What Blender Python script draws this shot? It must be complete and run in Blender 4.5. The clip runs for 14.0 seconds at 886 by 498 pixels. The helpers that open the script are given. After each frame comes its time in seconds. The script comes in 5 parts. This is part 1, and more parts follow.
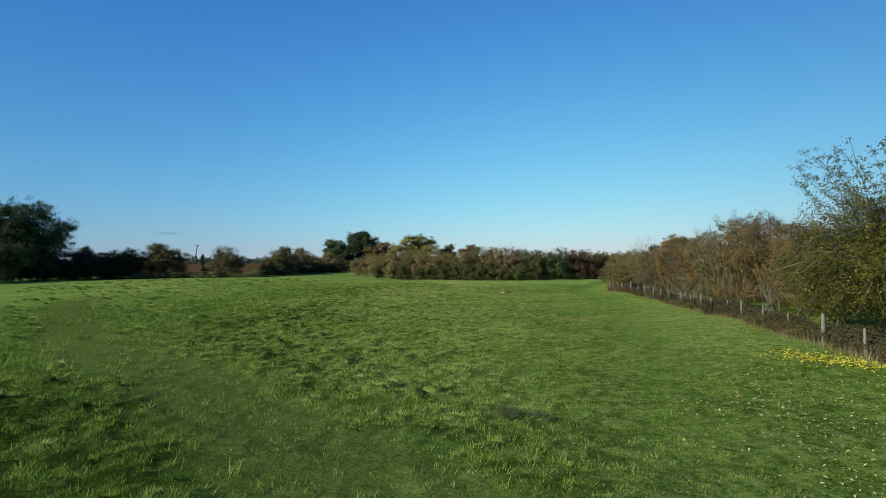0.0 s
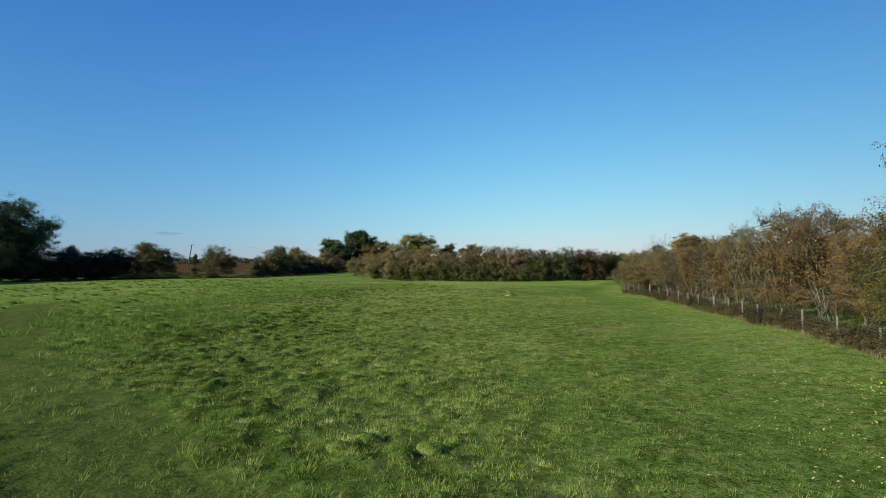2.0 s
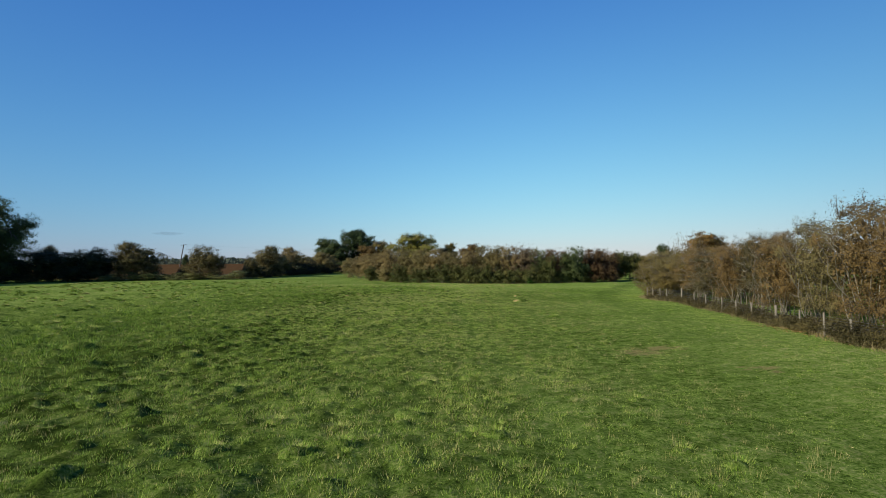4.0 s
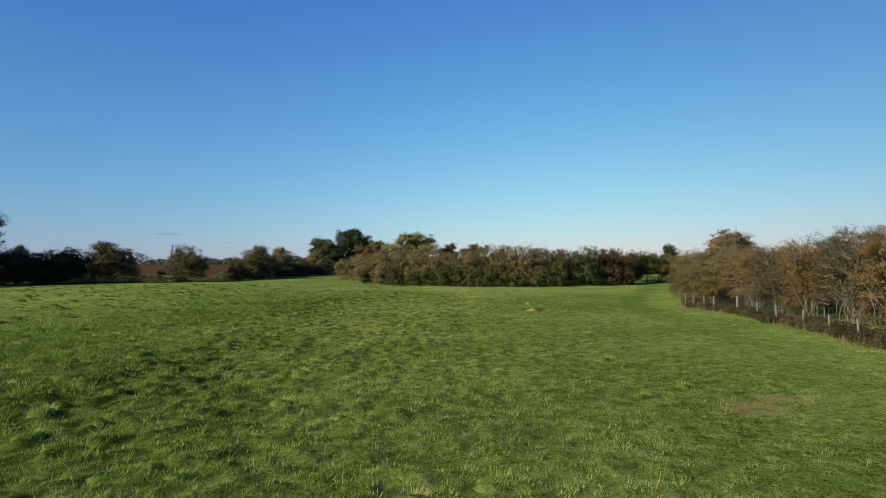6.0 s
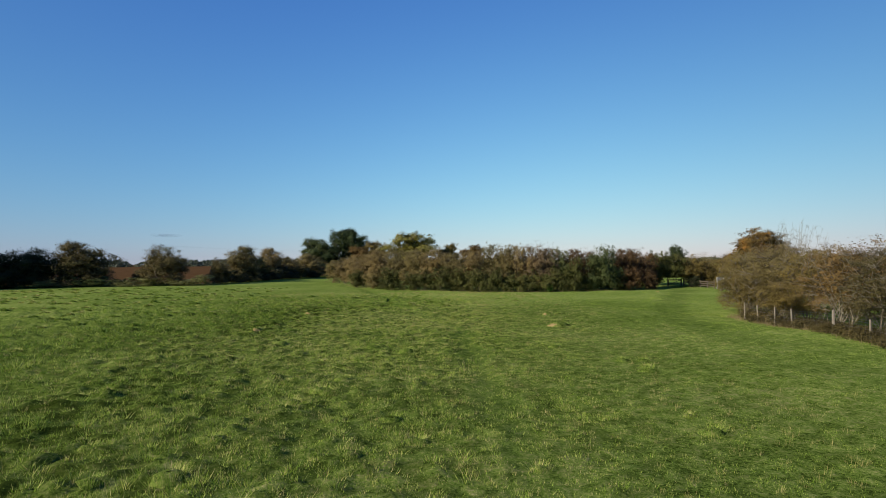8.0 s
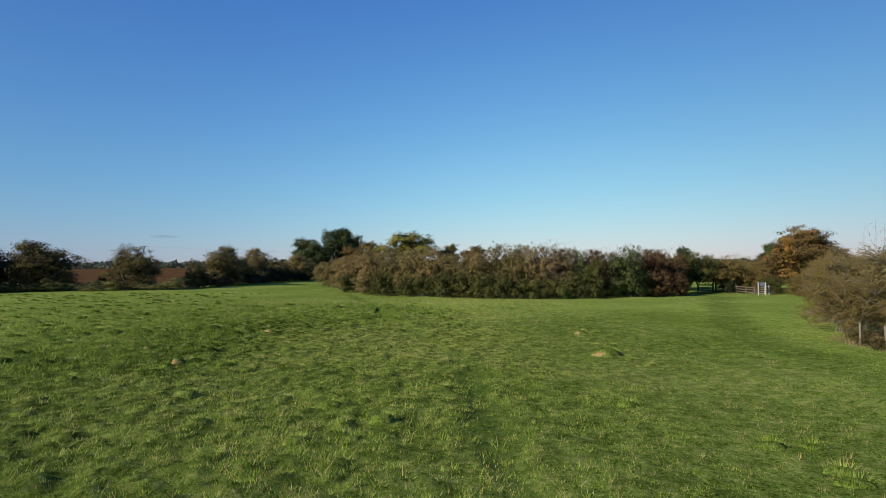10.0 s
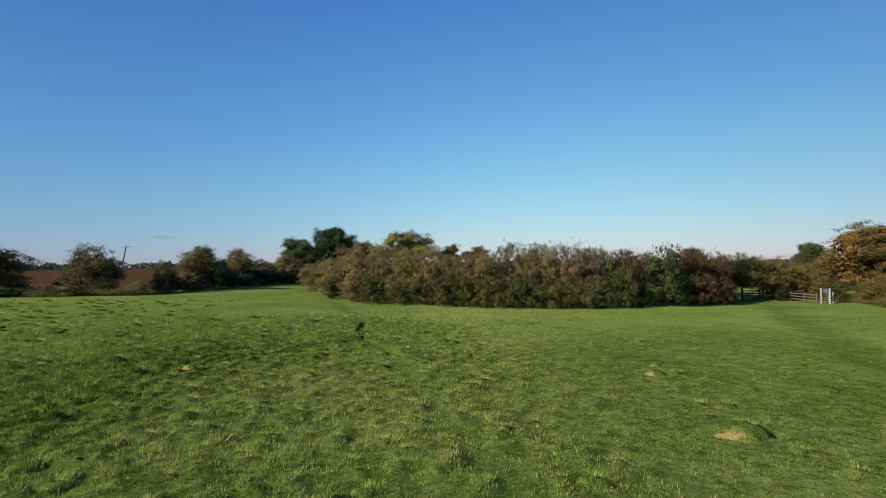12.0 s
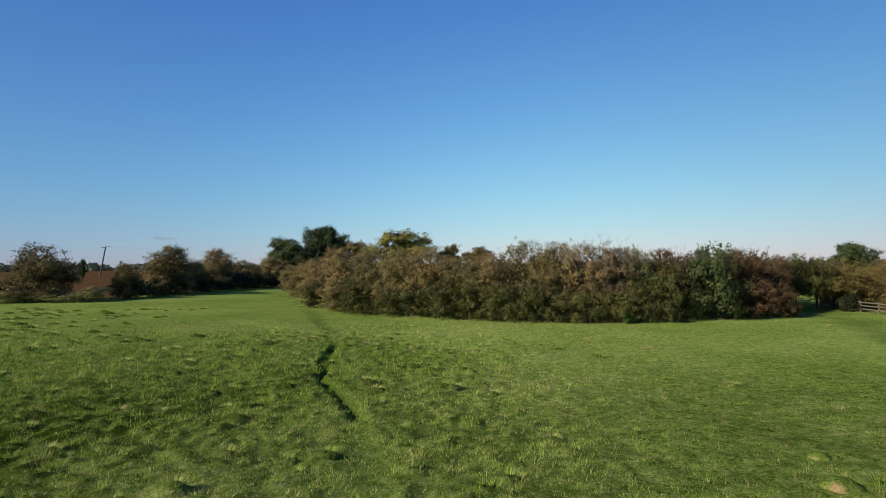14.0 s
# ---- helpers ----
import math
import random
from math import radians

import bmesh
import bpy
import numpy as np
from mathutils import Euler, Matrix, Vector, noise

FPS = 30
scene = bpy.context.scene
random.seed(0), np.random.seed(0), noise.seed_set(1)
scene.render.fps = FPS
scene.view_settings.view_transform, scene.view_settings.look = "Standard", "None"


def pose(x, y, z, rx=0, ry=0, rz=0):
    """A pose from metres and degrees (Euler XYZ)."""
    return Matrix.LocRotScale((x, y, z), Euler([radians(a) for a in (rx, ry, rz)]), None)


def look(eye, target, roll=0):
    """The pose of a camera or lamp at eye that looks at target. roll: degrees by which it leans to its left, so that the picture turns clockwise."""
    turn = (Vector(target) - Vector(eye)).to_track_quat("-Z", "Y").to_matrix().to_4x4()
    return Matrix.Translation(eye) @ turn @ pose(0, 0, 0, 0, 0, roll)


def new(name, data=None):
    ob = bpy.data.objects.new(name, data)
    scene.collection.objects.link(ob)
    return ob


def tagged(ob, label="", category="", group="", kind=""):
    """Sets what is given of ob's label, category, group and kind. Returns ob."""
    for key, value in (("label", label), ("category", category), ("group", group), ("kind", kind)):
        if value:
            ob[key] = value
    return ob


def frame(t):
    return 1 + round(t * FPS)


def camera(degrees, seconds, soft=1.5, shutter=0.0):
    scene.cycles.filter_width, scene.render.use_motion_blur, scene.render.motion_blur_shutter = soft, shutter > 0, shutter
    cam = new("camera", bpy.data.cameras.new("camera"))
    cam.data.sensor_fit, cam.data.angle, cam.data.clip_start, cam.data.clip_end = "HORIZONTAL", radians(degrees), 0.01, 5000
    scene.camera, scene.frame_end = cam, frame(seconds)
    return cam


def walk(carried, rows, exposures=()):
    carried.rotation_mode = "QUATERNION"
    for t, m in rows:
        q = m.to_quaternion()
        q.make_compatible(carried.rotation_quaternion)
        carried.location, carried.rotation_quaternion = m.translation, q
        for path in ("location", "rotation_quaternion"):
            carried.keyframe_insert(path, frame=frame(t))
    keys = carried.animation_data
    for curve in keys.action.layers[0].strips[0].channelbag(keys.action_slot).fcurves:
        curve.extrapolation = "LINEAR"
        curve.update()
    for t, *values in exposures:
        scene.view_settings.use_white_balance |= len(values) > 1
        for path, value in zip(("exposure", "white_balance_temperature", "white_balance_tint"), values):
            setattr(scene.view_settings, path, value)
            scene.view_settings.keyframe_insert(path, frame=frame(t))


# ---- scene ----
cam = camera(77.9, 14.0, soft=0.9)
METRES, EYE, TILT, LEAN, TURN = 64.6, 4.2, 0.0, 0.0, 0.0
ROWS = [
    (0.0, 0.0, 0.0, 0.0, 0.01, 1.16, 0.49),
    (0.5, -0.0011, 0.0165, -0.0, 0.01, 1.16, 0.5),
    (1.0, -0.0017, 0.0383, 0.0001, 0.0, 1.16, 0.5),
    (1.5, -0.0013, 0.058, 0.0, 0.01, 1.17, 0.49),
    (2.0, -0.0005, 0.0854, 0.0002, 0.01, 1.15, 0.48),
    (4.5, -0.0004, 0.2325, 0.0017, 0.02, 1.16, 0.54),
    (5.0, -0.0002, 0.2682, 0.0019, 0.04, 1.18, 0.54),
    (5.5, -0.0004, 0.3002, 0.0021, 0.03, 1.2, 0.54),
    (6.0, -0.0004, 0.3385, 0.0028, 0.02, 1.2, 0.55),
    (6.5, 0.0005, 0.3722, 0.0025, 0.02, 1.21, 0.57),
    (7.0, 0.0012, 0.4119, 0.0028, 0.02, 1.27, 0.53),
    (7.5, 0.001, 0.447, 0.0033, 0.02, 1.32, 0.56),
    (8.0, 0.0006, 0.4875, 0.0033, 0.01, 1.35, 0.56),
    (10.5, -0.0011, 0.6984, 0.0049, -0.08, 1.57, 0.48),
    (11.0, -0.0005, 0.7447, 0.0056, -0.08, 1.61, 0.47),
    (11.5, -0.0009, 0.785, 0.0059, -0.08, 1.62, 0.46),
    (12.0, -0.0029, 0.8322, 0.0066, -0.09, 1.63, 0.48),
    (12.5, -0.0035, 0.8724, 0.0071, -0.09, 1.67, 0.47),
    (13.0, -0.003, 0.9168, 0.0082, -0.1, 1.7, 0.45),
    (13.5, -0.0018, 0.9549, 0.0092, -0.1, 1.72, 0.44),
    (14.0, 0.0004, 0.9997, 0.0099, -0.11, 1.72, 0.44),
]
walk(cam, [(t, pose(0, 0, EYE, TILT, LEAN, TURN) @ pose(METRES * x, METRES * y, METRES * z, 90 + pitch, roll, yaw)) for t, x, y, z, yaw, pitch, roll in ROWS],
     [(0.0, 0.25, 5850, -2), (2.0, 0.25, 5980, 1), (5.0, 0.25, 6280, 6.5), (7.5, 0.25, 6500, 10), (14.0, 0.25, 6500, 10)])

# ---- world, sun, exposure ----
SUN_DIR = Vector((-0.89, -0.45, 0.0)).normalized()
SUN_ELEV = radians(27)
world = bpy.data.worlds.new("sky")
scene.world = world
world.use_nodes = True
wn = world.node_tree
sky = wn.nodes.new("ShaderNodeTexSky")
sky.sky_type, sky.sun_disc = "NISHITA", False
sky.sun_elevation = SUN_ELEV
sky.sun_rotation = math.atan2(SUN_DIR.x, SUN_DIR.y)
sky.air_density, sky.dust_density, sky.ozone_density = 1.0, 0.0, 6.0
wn.nodes["Background"].inputs["Strength"].default_value = 0.126
# clear autumn air: a little greener, with an even blue added
tint, lift = wn.nodes.new("ShaderNodeVectorMath"), wn.nodes.new("ShaderNodeVectorMath")
tint.operation, lift.operation = "MULTIPLY", "ADD"
tint.inputs[1].default_value, lift.inputs[1].default_value = (0.68, 0.7, 0.54), (0.0, 0.15, 1.5)
wn.links.new(sky.outputs[0], tint.inputs[0])
wn.links.new(tint.outputs[0], lift.inputs[0])
# haze: each channel levels off towards the bright horizon
gain, veil, level = wn.nodes.new("ShaderNodeVectorMath"), wn.nodes.new("ShaderNodeVectorMath"), wn.nodes.new("ShaderNodeVectorMath")
gain.operation, veil.operation, level.operation = "MULTIPLY", "MULTIPLY_ADD", "DIVIDE"
gain.inputs[1].default_value = (1.04, 1.5, 2.5)
veil.inputs[1].default_value, veil.inputs[2].default_value = (0.045, 0.165, 0.335), (1.0, 1.0, 1.0)
wn.links.new(lift.outputs[0], gain.inputs[0])
wn.links.new(lift.outputs[0], veil.inputs[0])
wn.links.new(gain.outputs[0], level.inputs[0])
wn.links.new(veil.outputs[0], level.inputs[1])
# lens falloff put into the sky: brighter round the camera's heading, dimmer overhead
ray, ahead, up = wn.nodes.new("ShaderNodeTexCoord"), wn.nodes.new("ShaderNodeVectorMath"), wn.nodes.new("ShaderNodeSeparateXYZ")
ahead.operation = "DOT_PRODUCT"
ahead.inputs[1].default_value = (math.sin(radians(6)), math.cos(radians(6)), 0.0)
wn.links.new(ray.outputs["Generated"], ahead.inputs[0])
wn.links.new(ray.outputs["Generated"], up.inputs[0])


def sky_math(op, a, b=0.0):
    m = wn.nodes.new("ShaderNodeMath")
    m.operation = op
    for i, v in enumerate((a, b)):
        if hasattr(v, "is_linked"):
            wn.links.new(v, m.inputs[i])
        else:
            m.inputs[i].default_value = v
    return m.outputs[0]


lobe = sky_math("EXPONENT", sky_math("MULTIPLY", sky_math("SUBTRACT", ahead.outputs["Value"], 1.0), 4.0))
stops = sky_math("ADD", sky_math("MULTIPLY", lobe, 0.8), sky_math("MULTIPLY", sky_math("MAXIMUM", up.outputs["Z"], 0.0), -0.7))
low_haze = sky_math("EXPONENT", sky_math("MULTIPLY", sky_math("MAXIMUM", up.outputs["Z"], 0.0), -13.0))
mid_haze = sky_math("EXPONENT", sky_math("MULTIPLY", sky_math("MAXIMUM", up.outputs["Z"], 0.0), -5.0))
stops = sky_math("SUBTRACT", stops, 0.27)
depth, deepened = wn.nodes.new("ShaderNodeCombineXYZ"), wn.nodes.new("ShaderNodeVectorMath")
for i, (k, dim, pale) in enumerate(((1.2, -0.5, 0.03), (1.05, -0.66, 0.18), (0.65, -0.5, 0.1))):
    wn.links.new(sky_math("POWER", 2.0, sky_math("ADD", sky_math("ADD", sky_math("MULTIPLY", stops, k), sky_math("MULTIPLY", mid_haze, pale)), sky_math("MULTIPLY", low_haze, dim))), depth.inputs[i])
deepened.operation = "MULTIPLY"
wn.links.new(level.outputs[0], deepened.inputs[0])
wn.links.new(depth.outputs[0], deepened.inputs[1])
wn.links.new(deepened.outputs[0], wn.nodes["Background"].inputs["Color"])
sun_data = bpy.data.lights.new("sun", "SUN")
sun_data.energy, sun_data.angle, sun_data.color = 4.8, radians(0.6), (1.0, 0.91, 0.77)
sun = new("sun", sun_data)
to_sun = Vector((SUN_DIR.x * math.cos(SUN_ELEV), SUN_DIR.y * math.cos(SUN_ELEV), math.sin(SUN_ELEV)))
sun.matrix_world = look(to_sun * 100, (0, 0, 0))


# ---- materials ----
def nodes_of(name):
    m = bpy.data.materials.new(name)
    m.use_nodes = True
    t = m.node_tree
    return m, t, t.nodes["Principled BSDF"]


def ramp(t, source, stops):
    r = t.nodes.new("ShaderNodeValToRGB")
    e = r.color_ramp.elements
    e[0].position, e[0].color = stops[0][0], (*stops[0][1], 1)
    e[1].position, e[1].color = stops[-1][0], (*stops[-1][1], 1)
    for p, c in stops[1:-1]:
        k = e.new(p)
        k.color = (*c, 1)
    t.links.new(source, r.inputs[0])
    return r.outputs[0]


def noise_of(t, scale, detail=4.0, rough=0.6, squash=None):
    n = t.nodes.new("ShaderNodeTexNoise")
    g = t.nodes.new("ShaderNodeNewGeometry")
    n.inputs["Scale"].default_value, n.inputs["Detail"].default_value, n.inputs["Roughness"].default_value = scale, detail, rough
    if squash:
        k = t.nodes.new("ShaderNodeVectorMath")
        k.operation = "MULTIPLY"
        k.inputs[1].default_value = squash
        t.links.new(g.outputs["Position"], k.inputs[0])
        t.links.new(k.outputs[0], n.inputs["Vector"])
    else:
        t.links.new(g.outputs["Position"], n.inputs["Vector"])
    return n.outputs["Fac"]


def mixed(t, fac, a, b, mode="MIX"):
    m = t.nodes.new("ShaderNodeMix")
    m.data_type, m.blend_type = "RGBA", mode
    for key, v in ((0, fac), (6, a), (7, b)):
        if hasattr(v, "is_linked"):
            t.links.new(v, m.inputs[key])
        else:
            m.inputs[key].default_value = v if key == 0 else (*v, 1)
    return m.outputs[2]


def mathed(t, op, a, b=0.0, clamp=False):
    m = t.nodes.new("ShaderNodeMath")
    m.operation, m.use_clamp = op, clamp
    for i, v in enumerate((a, b)):
        if hasattr(v, "is_linked"):
            t.links.new(v, m.inputs[i])
        else:
            m.inputs[i].default_value = v
    return m.outputs[0]


def bumped(t, p, height, strength, distance):
    b = t.nodes.new("ShaderNodeBump")
    b.inputs["Strength"].default_value, b.inputs["Distance"].default_value = strength, distance
    t.links.new(height, b.inputs["Height"])
    t.links.new(b.outputs[0], p.inputs["Normal"])


GAIN = 1.42  # all leaf colours


def leaf_material(name, stops, glow=0.28, patch=0.5, patch_scale=0.5):
    """Leaves: each one takes its colour from the stops, drifting in patches across the plant; light passes through."""
    m, t, p = nodes_of(name)
    g = t.nodes.new("ShaderNodeNewGeometry")
    o = t.nodes.new("ShaderNodeObjectInfo")
    n = noise_of(t, patch_scale, 3.0)
    shift = mathed(t, "MULTIPLY", mathed(t, "SUBTRACT", n, 0.5), patch * 2.2)
    drift = mathed(t, "MULTIPLY", mathed(t, "SUBTRACT", o.outputs["Random"], 0.5), 0.35)
    fine = mathed(t, "MULTIPLY", mathed(t, "SUBTRACT", noise_of(t, 2.2, 2.0), 0.5), 0.55)
    leafy = mathed(t, "ADD", mathed(t, "ADD", mathed(t, "MULTIPLY", g.outputs["Random Per Island"], 0.22), 0.39), fine)
    f = mathed(t, "ADD", mathed(t, "ADD", leafy, shift), drift, True)
    c = ramp(t, f, [(k, tuple(min(0.8, v * GAIN) for v in rgb)) for k, rgb in stops])
    t.links.new(c, p.inputs["Base Color"])
    p.inputs["Roughness"].default_value = 0.55
    p.inputs["Specular IOR Level"].default_value = 0.08
    tr = t.nodes.new("ShaderNodeBsdfTranslucent")
    t.links.new(c, tr.inputs["Color"])
    mx = t.nodes.new("ShaderNodeMixShader")
    mx.inputs[0].default_value = glow
    t.links.new(p.outputs[0], mx.inputs[1])
    t.links.new(tr.outputs[0], mx.inputs[2])
    t.links.new(mx.outputs[0], t.nodes["Material Output"].inputs["Surface"])
    return m


def bark_material(name, dark, light, scale=9.0):
    m, t, p = nodes_of(name)
    n = noise_of(t, scale, 5.0, 0.65, (1, 1, 0.25))
    g = t.nodes.new("ShaderNodeNewGeometry")
    f = mathed(t, "ADD", mathed(t, "MULTIPLY", n, 0.7), mathed(t, "MULTIPLY", g.outputs["Random Per Island"], 0.4))
    t.links.new(ramp(t, f, [(0.25, dark), (0.75, light)]), p.inputs["Base Color"])
    p.inputs["Roughness"].default_value = 0.85
    bumped(t, p, n, 0.5, 0.02)
    return m


M_TAWNY = leaf_material("leaf_tawny", [(0.0, (0.06, 0.042, 0.017)), (0.45, (0.131, 0.086, 0.031)), (0.85, (0.185, 0.115, 0.04)), (1.0, (0.234, 0.134, 0.043))])
M_OLIVE = leaf_material("leaf_olive", [(0.0, (0.058, 0.049, 0.015)), (0.5, (0.134, 0.102, 0.032)), (0.85, (0.202, 0.144, 0.04)), (1.0, (0.278, 0.195, 0.053))])
M_THORN = leaf_material("leaf_thorn", [(0.0, (0.034, 0.03, 0.012)), (0.5, (0.079, 0.066, 0.025)), (0.85, (0.118, 0.091, 0.034)), (1.0, (0.154, 0.112, 0.042))])
M_RUSSET = leaf_material("leaf_russet", [(0.0, (0.041, 0.029, 0.013)), (0.5, (0.109, 0.064, 0.028)), (0.85, (0.144, 0.087, 0.036)), (1.0, (0.099, 0.093, 0.026))])
M_DARK = leaf_material("leaf_dark_green", [(0.0, (0.032, 0.035, 0.011)), (0.5, (0.067, 0.07, 0.02)), (0.85, (0.102, 0.096, 0.028)), (1.0, (0.17, 0.106, 0.035))])
M_HAW = leaf_material("leaf_hawthorn", [(0.0, (0.102, 0.077, 0.035)), (0.45, (0.178, 0.132, 0.052)), (0.85, (0.226, 0.164, 0.062)), (1.0, (0.266, 0.187, 0.065))], patch=0.35)
M_HEDGE = leaf_material("leaf_hedge_olive", [(0.0, (0.077, 0.064, 0.026)), (0.5, (0.148, 0.12, 0.047)), (0.85, (0.198, 0.153, 0.055)), (1.0, (0.244, 0.185, 0.061))], patch=0.35)
M_HERB = leaf_material("leaf_pale_herbs", [(0.0, (0.07, 0.072, 0.024)), (0.5, (0.15, 0.15, 0.05)), (1.0, (0.25, 0.23, 0.085))])
M_BRAMBLE = leaf_material("leaf_bramble", [(0.0, (0.03, 0.026, 0.01)), (0.5, (0.064, 0.052, 0.019)), (1.0, (0.105, 0.08, 0.027))])
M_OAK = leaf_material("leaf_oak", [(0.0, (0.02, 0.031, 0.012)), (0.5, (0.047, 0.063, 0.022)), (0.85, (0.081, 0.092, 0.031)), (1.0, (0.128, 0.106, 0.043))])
# near-black leaves, with the shade on these bushes put into the colour
M_SHADED = leaf_material("leaf_shaded", [(0.0, (0.008, 0.01, 0.005)), (0.6, (0.018, 0.022, 0.009)), (1.0, (0.036, 0.04, 0.015))], 0.08)
# distant trees greyer and paler than near ones, haze put into the colour
M_FAR_HAZED = leaf_material("leaf_far_hazed", [(0.0, (0.05, 0.06, 0.045)), (0.6, (0.085, 0.095, 0.06)), (1.0, (0.13, 0.12, 0.07))], 0.15)
M_GREEN = leaf_material("leaf_green", [(0.0, (0.034, 0.045, 0.016)), (0.5, (0.08, 0.094, 0.031)), (1.0, (0.141, 0.145, 0.048))])
M_NETTLE = leaf_material("leaf_fresh_green", [(0.0, (0.04, 0.09, 0.015)), (1.0, (0.09, 0.17, 0.03))])
M_YELLOW = leaf_material("leaf_yellow_green", [(0.0, (0.045, 0.052, 0.016)), (0.5, (0.113, 0.108, 0.029)), (0.85, (0.234, 0.198, 0.039)), (1.0, (0.405, 0.324, 0.046))])
M_APPLE = leaf_material("leaf_apple", [(0.0, (0.028, 0.029, 0.006)), (0.5, (0.079, 0.077, 0.012)), (0.8, (0.158, 0.134, 0.019)), (0.95, (0.232, 0.206, 0.024)), (1.0, (0.357, 0.31, 0.04))])
M_PURPLE = leaf_material("leaf_dull_brown", [(0.0, (0.064, 0.049, 0.027)), (0.6, (0.16, 0.113, 0.063)), (1.0, (0.235, 0.168, 0.072))])
M_ORANGE = leaf_material("leaf_orange", [(0.0, (0.078, 0.047, 0.016)), (0.42, (0.12, 0.084, 0.03)), (0.56, (0.18, 0.115, 0.03)), (0.72, (0.33, 0.15, 0.03)), (1.0, (0.43, 0.16, 0.025))], patch=0.75, patch_scale=0.25)
M_TWIG = bark_material("twig_bark", (0.055, 0.042, 0.025), (0.15, 0.115, 0.07))
M_PALE = bark_material("lichen_bark", (0.09, 0.075, 0.048), (0.25, 0.214, 0.148))
M_BARK = bark_material("tree_bark", (0.04, 0.032, 0.024), (0.14, 0.11, 0.085))
M_POST = bark_material("weathered_wood", (0.12, 0.098, 0.066), (0.3, 0.255, 0.19), 14.0)
M_RAIL = bark_material("rail_wood", (0.055, 0.042, 0.028), (0.16, 0.125, 0.085), 14.0)
M_DRY = leaf_material("dry_grass", [(0.0, (0.09, 0.075, 0.035)), (0.6, (0.2, 0.155, 0.075)), (1.0, (0.33, 0.26, 0.14))], 0.2)


def wire_material():
    m, t, p = nodes_of("galvanised_wire")
    n = noise_of(t, 3.0)
    t.links.new(ramp(t, n, [(0.3, (0.22, 0.2, 0.18)), (0.7, (0.42, 0.41, 0.4))]), p.inputs["Base Color"])
    p.inputs["Metallic"].default_value, p.inputs["Roughness"].default_value = 0.7, 0.5
    return m


def steel_material():
    m, t, p = nodes_of("galvanised_steel")
    n = noise_of(t, 9.0)
    t.links.new(ramp(t, n, [(0.3, (0.5, 0.5, 0.5)), (0.7, (0.72, 0.72, 0.72))]), p.inputs["Base Color"])
    p.inputs["Metallic"].default_value, p.inputs["Roughness"].default_value = 0.2, 0.55
    return m


M_WIRE, M_STEEL = wire_material(), steel_material()


def blade_material():
    """Grass blades: green with straw ones among them, straw more frequent in drier patches."""
    m, t, p = nodes_of("grass_blade")
    g = t.nodes.new("ShaderNodeNewGeometry")
    big, mid = noise_of(t, 0.09, 3.0), noise_of(t, 0.9, 3.0)
    f = mathed(t, "ADD", mathed(t, "MULTIPLY", g.outputs["Random Per Island"], 0.62), mathed(t, "ADD", mathed(t, "MULTIPLY", big, 0.38), mathed(t, "SUBTRACT", mathed(t, "MULTIPLY", mid, 0.42), 0.06)))
    deep_green = t.nodes.new("ShaderNodeAttribute")
    deep_green.attribute_name = "deep_green"
    f = mathed(t, "SUBTRACT", f, mathed(t, "MULTIPLY", deep_green.outputs["Fac"], 0.26))
    # dry tips paler; shade at the root is put into its darker green
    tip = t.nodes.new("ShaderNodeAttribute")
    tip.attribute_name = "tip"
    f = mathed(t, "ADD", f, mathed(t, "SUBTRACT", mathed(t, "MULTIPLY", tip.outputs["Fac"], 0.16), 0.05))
    c = ramp(t, f, [(0.18, (0.04, 0.08, 0.007)), (0.34, (0.085, 0.15, 0.012)), (0.56, (0.25, 0.375, 0.037)), (0.86, (0.46, 0.475, 0.12)), (1.0, (0.57, 0.47, 0.2))])
    t.links.new(c, p.inputs["Base Color"])
    p.inputs["Roughness"].default_value, p.inputs["Specular IOR Level"].default_value = 0.5, 0.12
    tr = t.nodes.new("ShaderNodeBsdfTranslucent")
    t.links.new(c, tr.inputs["Color"])
    mx = t.nodes.new("ShaderNodeMixShader")
    mx.inputs[0].default_value = 0.3
    t.links.new(p.outputs[0], mx.inputs[1])
    t.links.new(tr.outputs[0], mx.inputs[2])
    t.links.new(mx.outputs[0], t.nodes["Material Output"].inputs["Surface"])
    return m


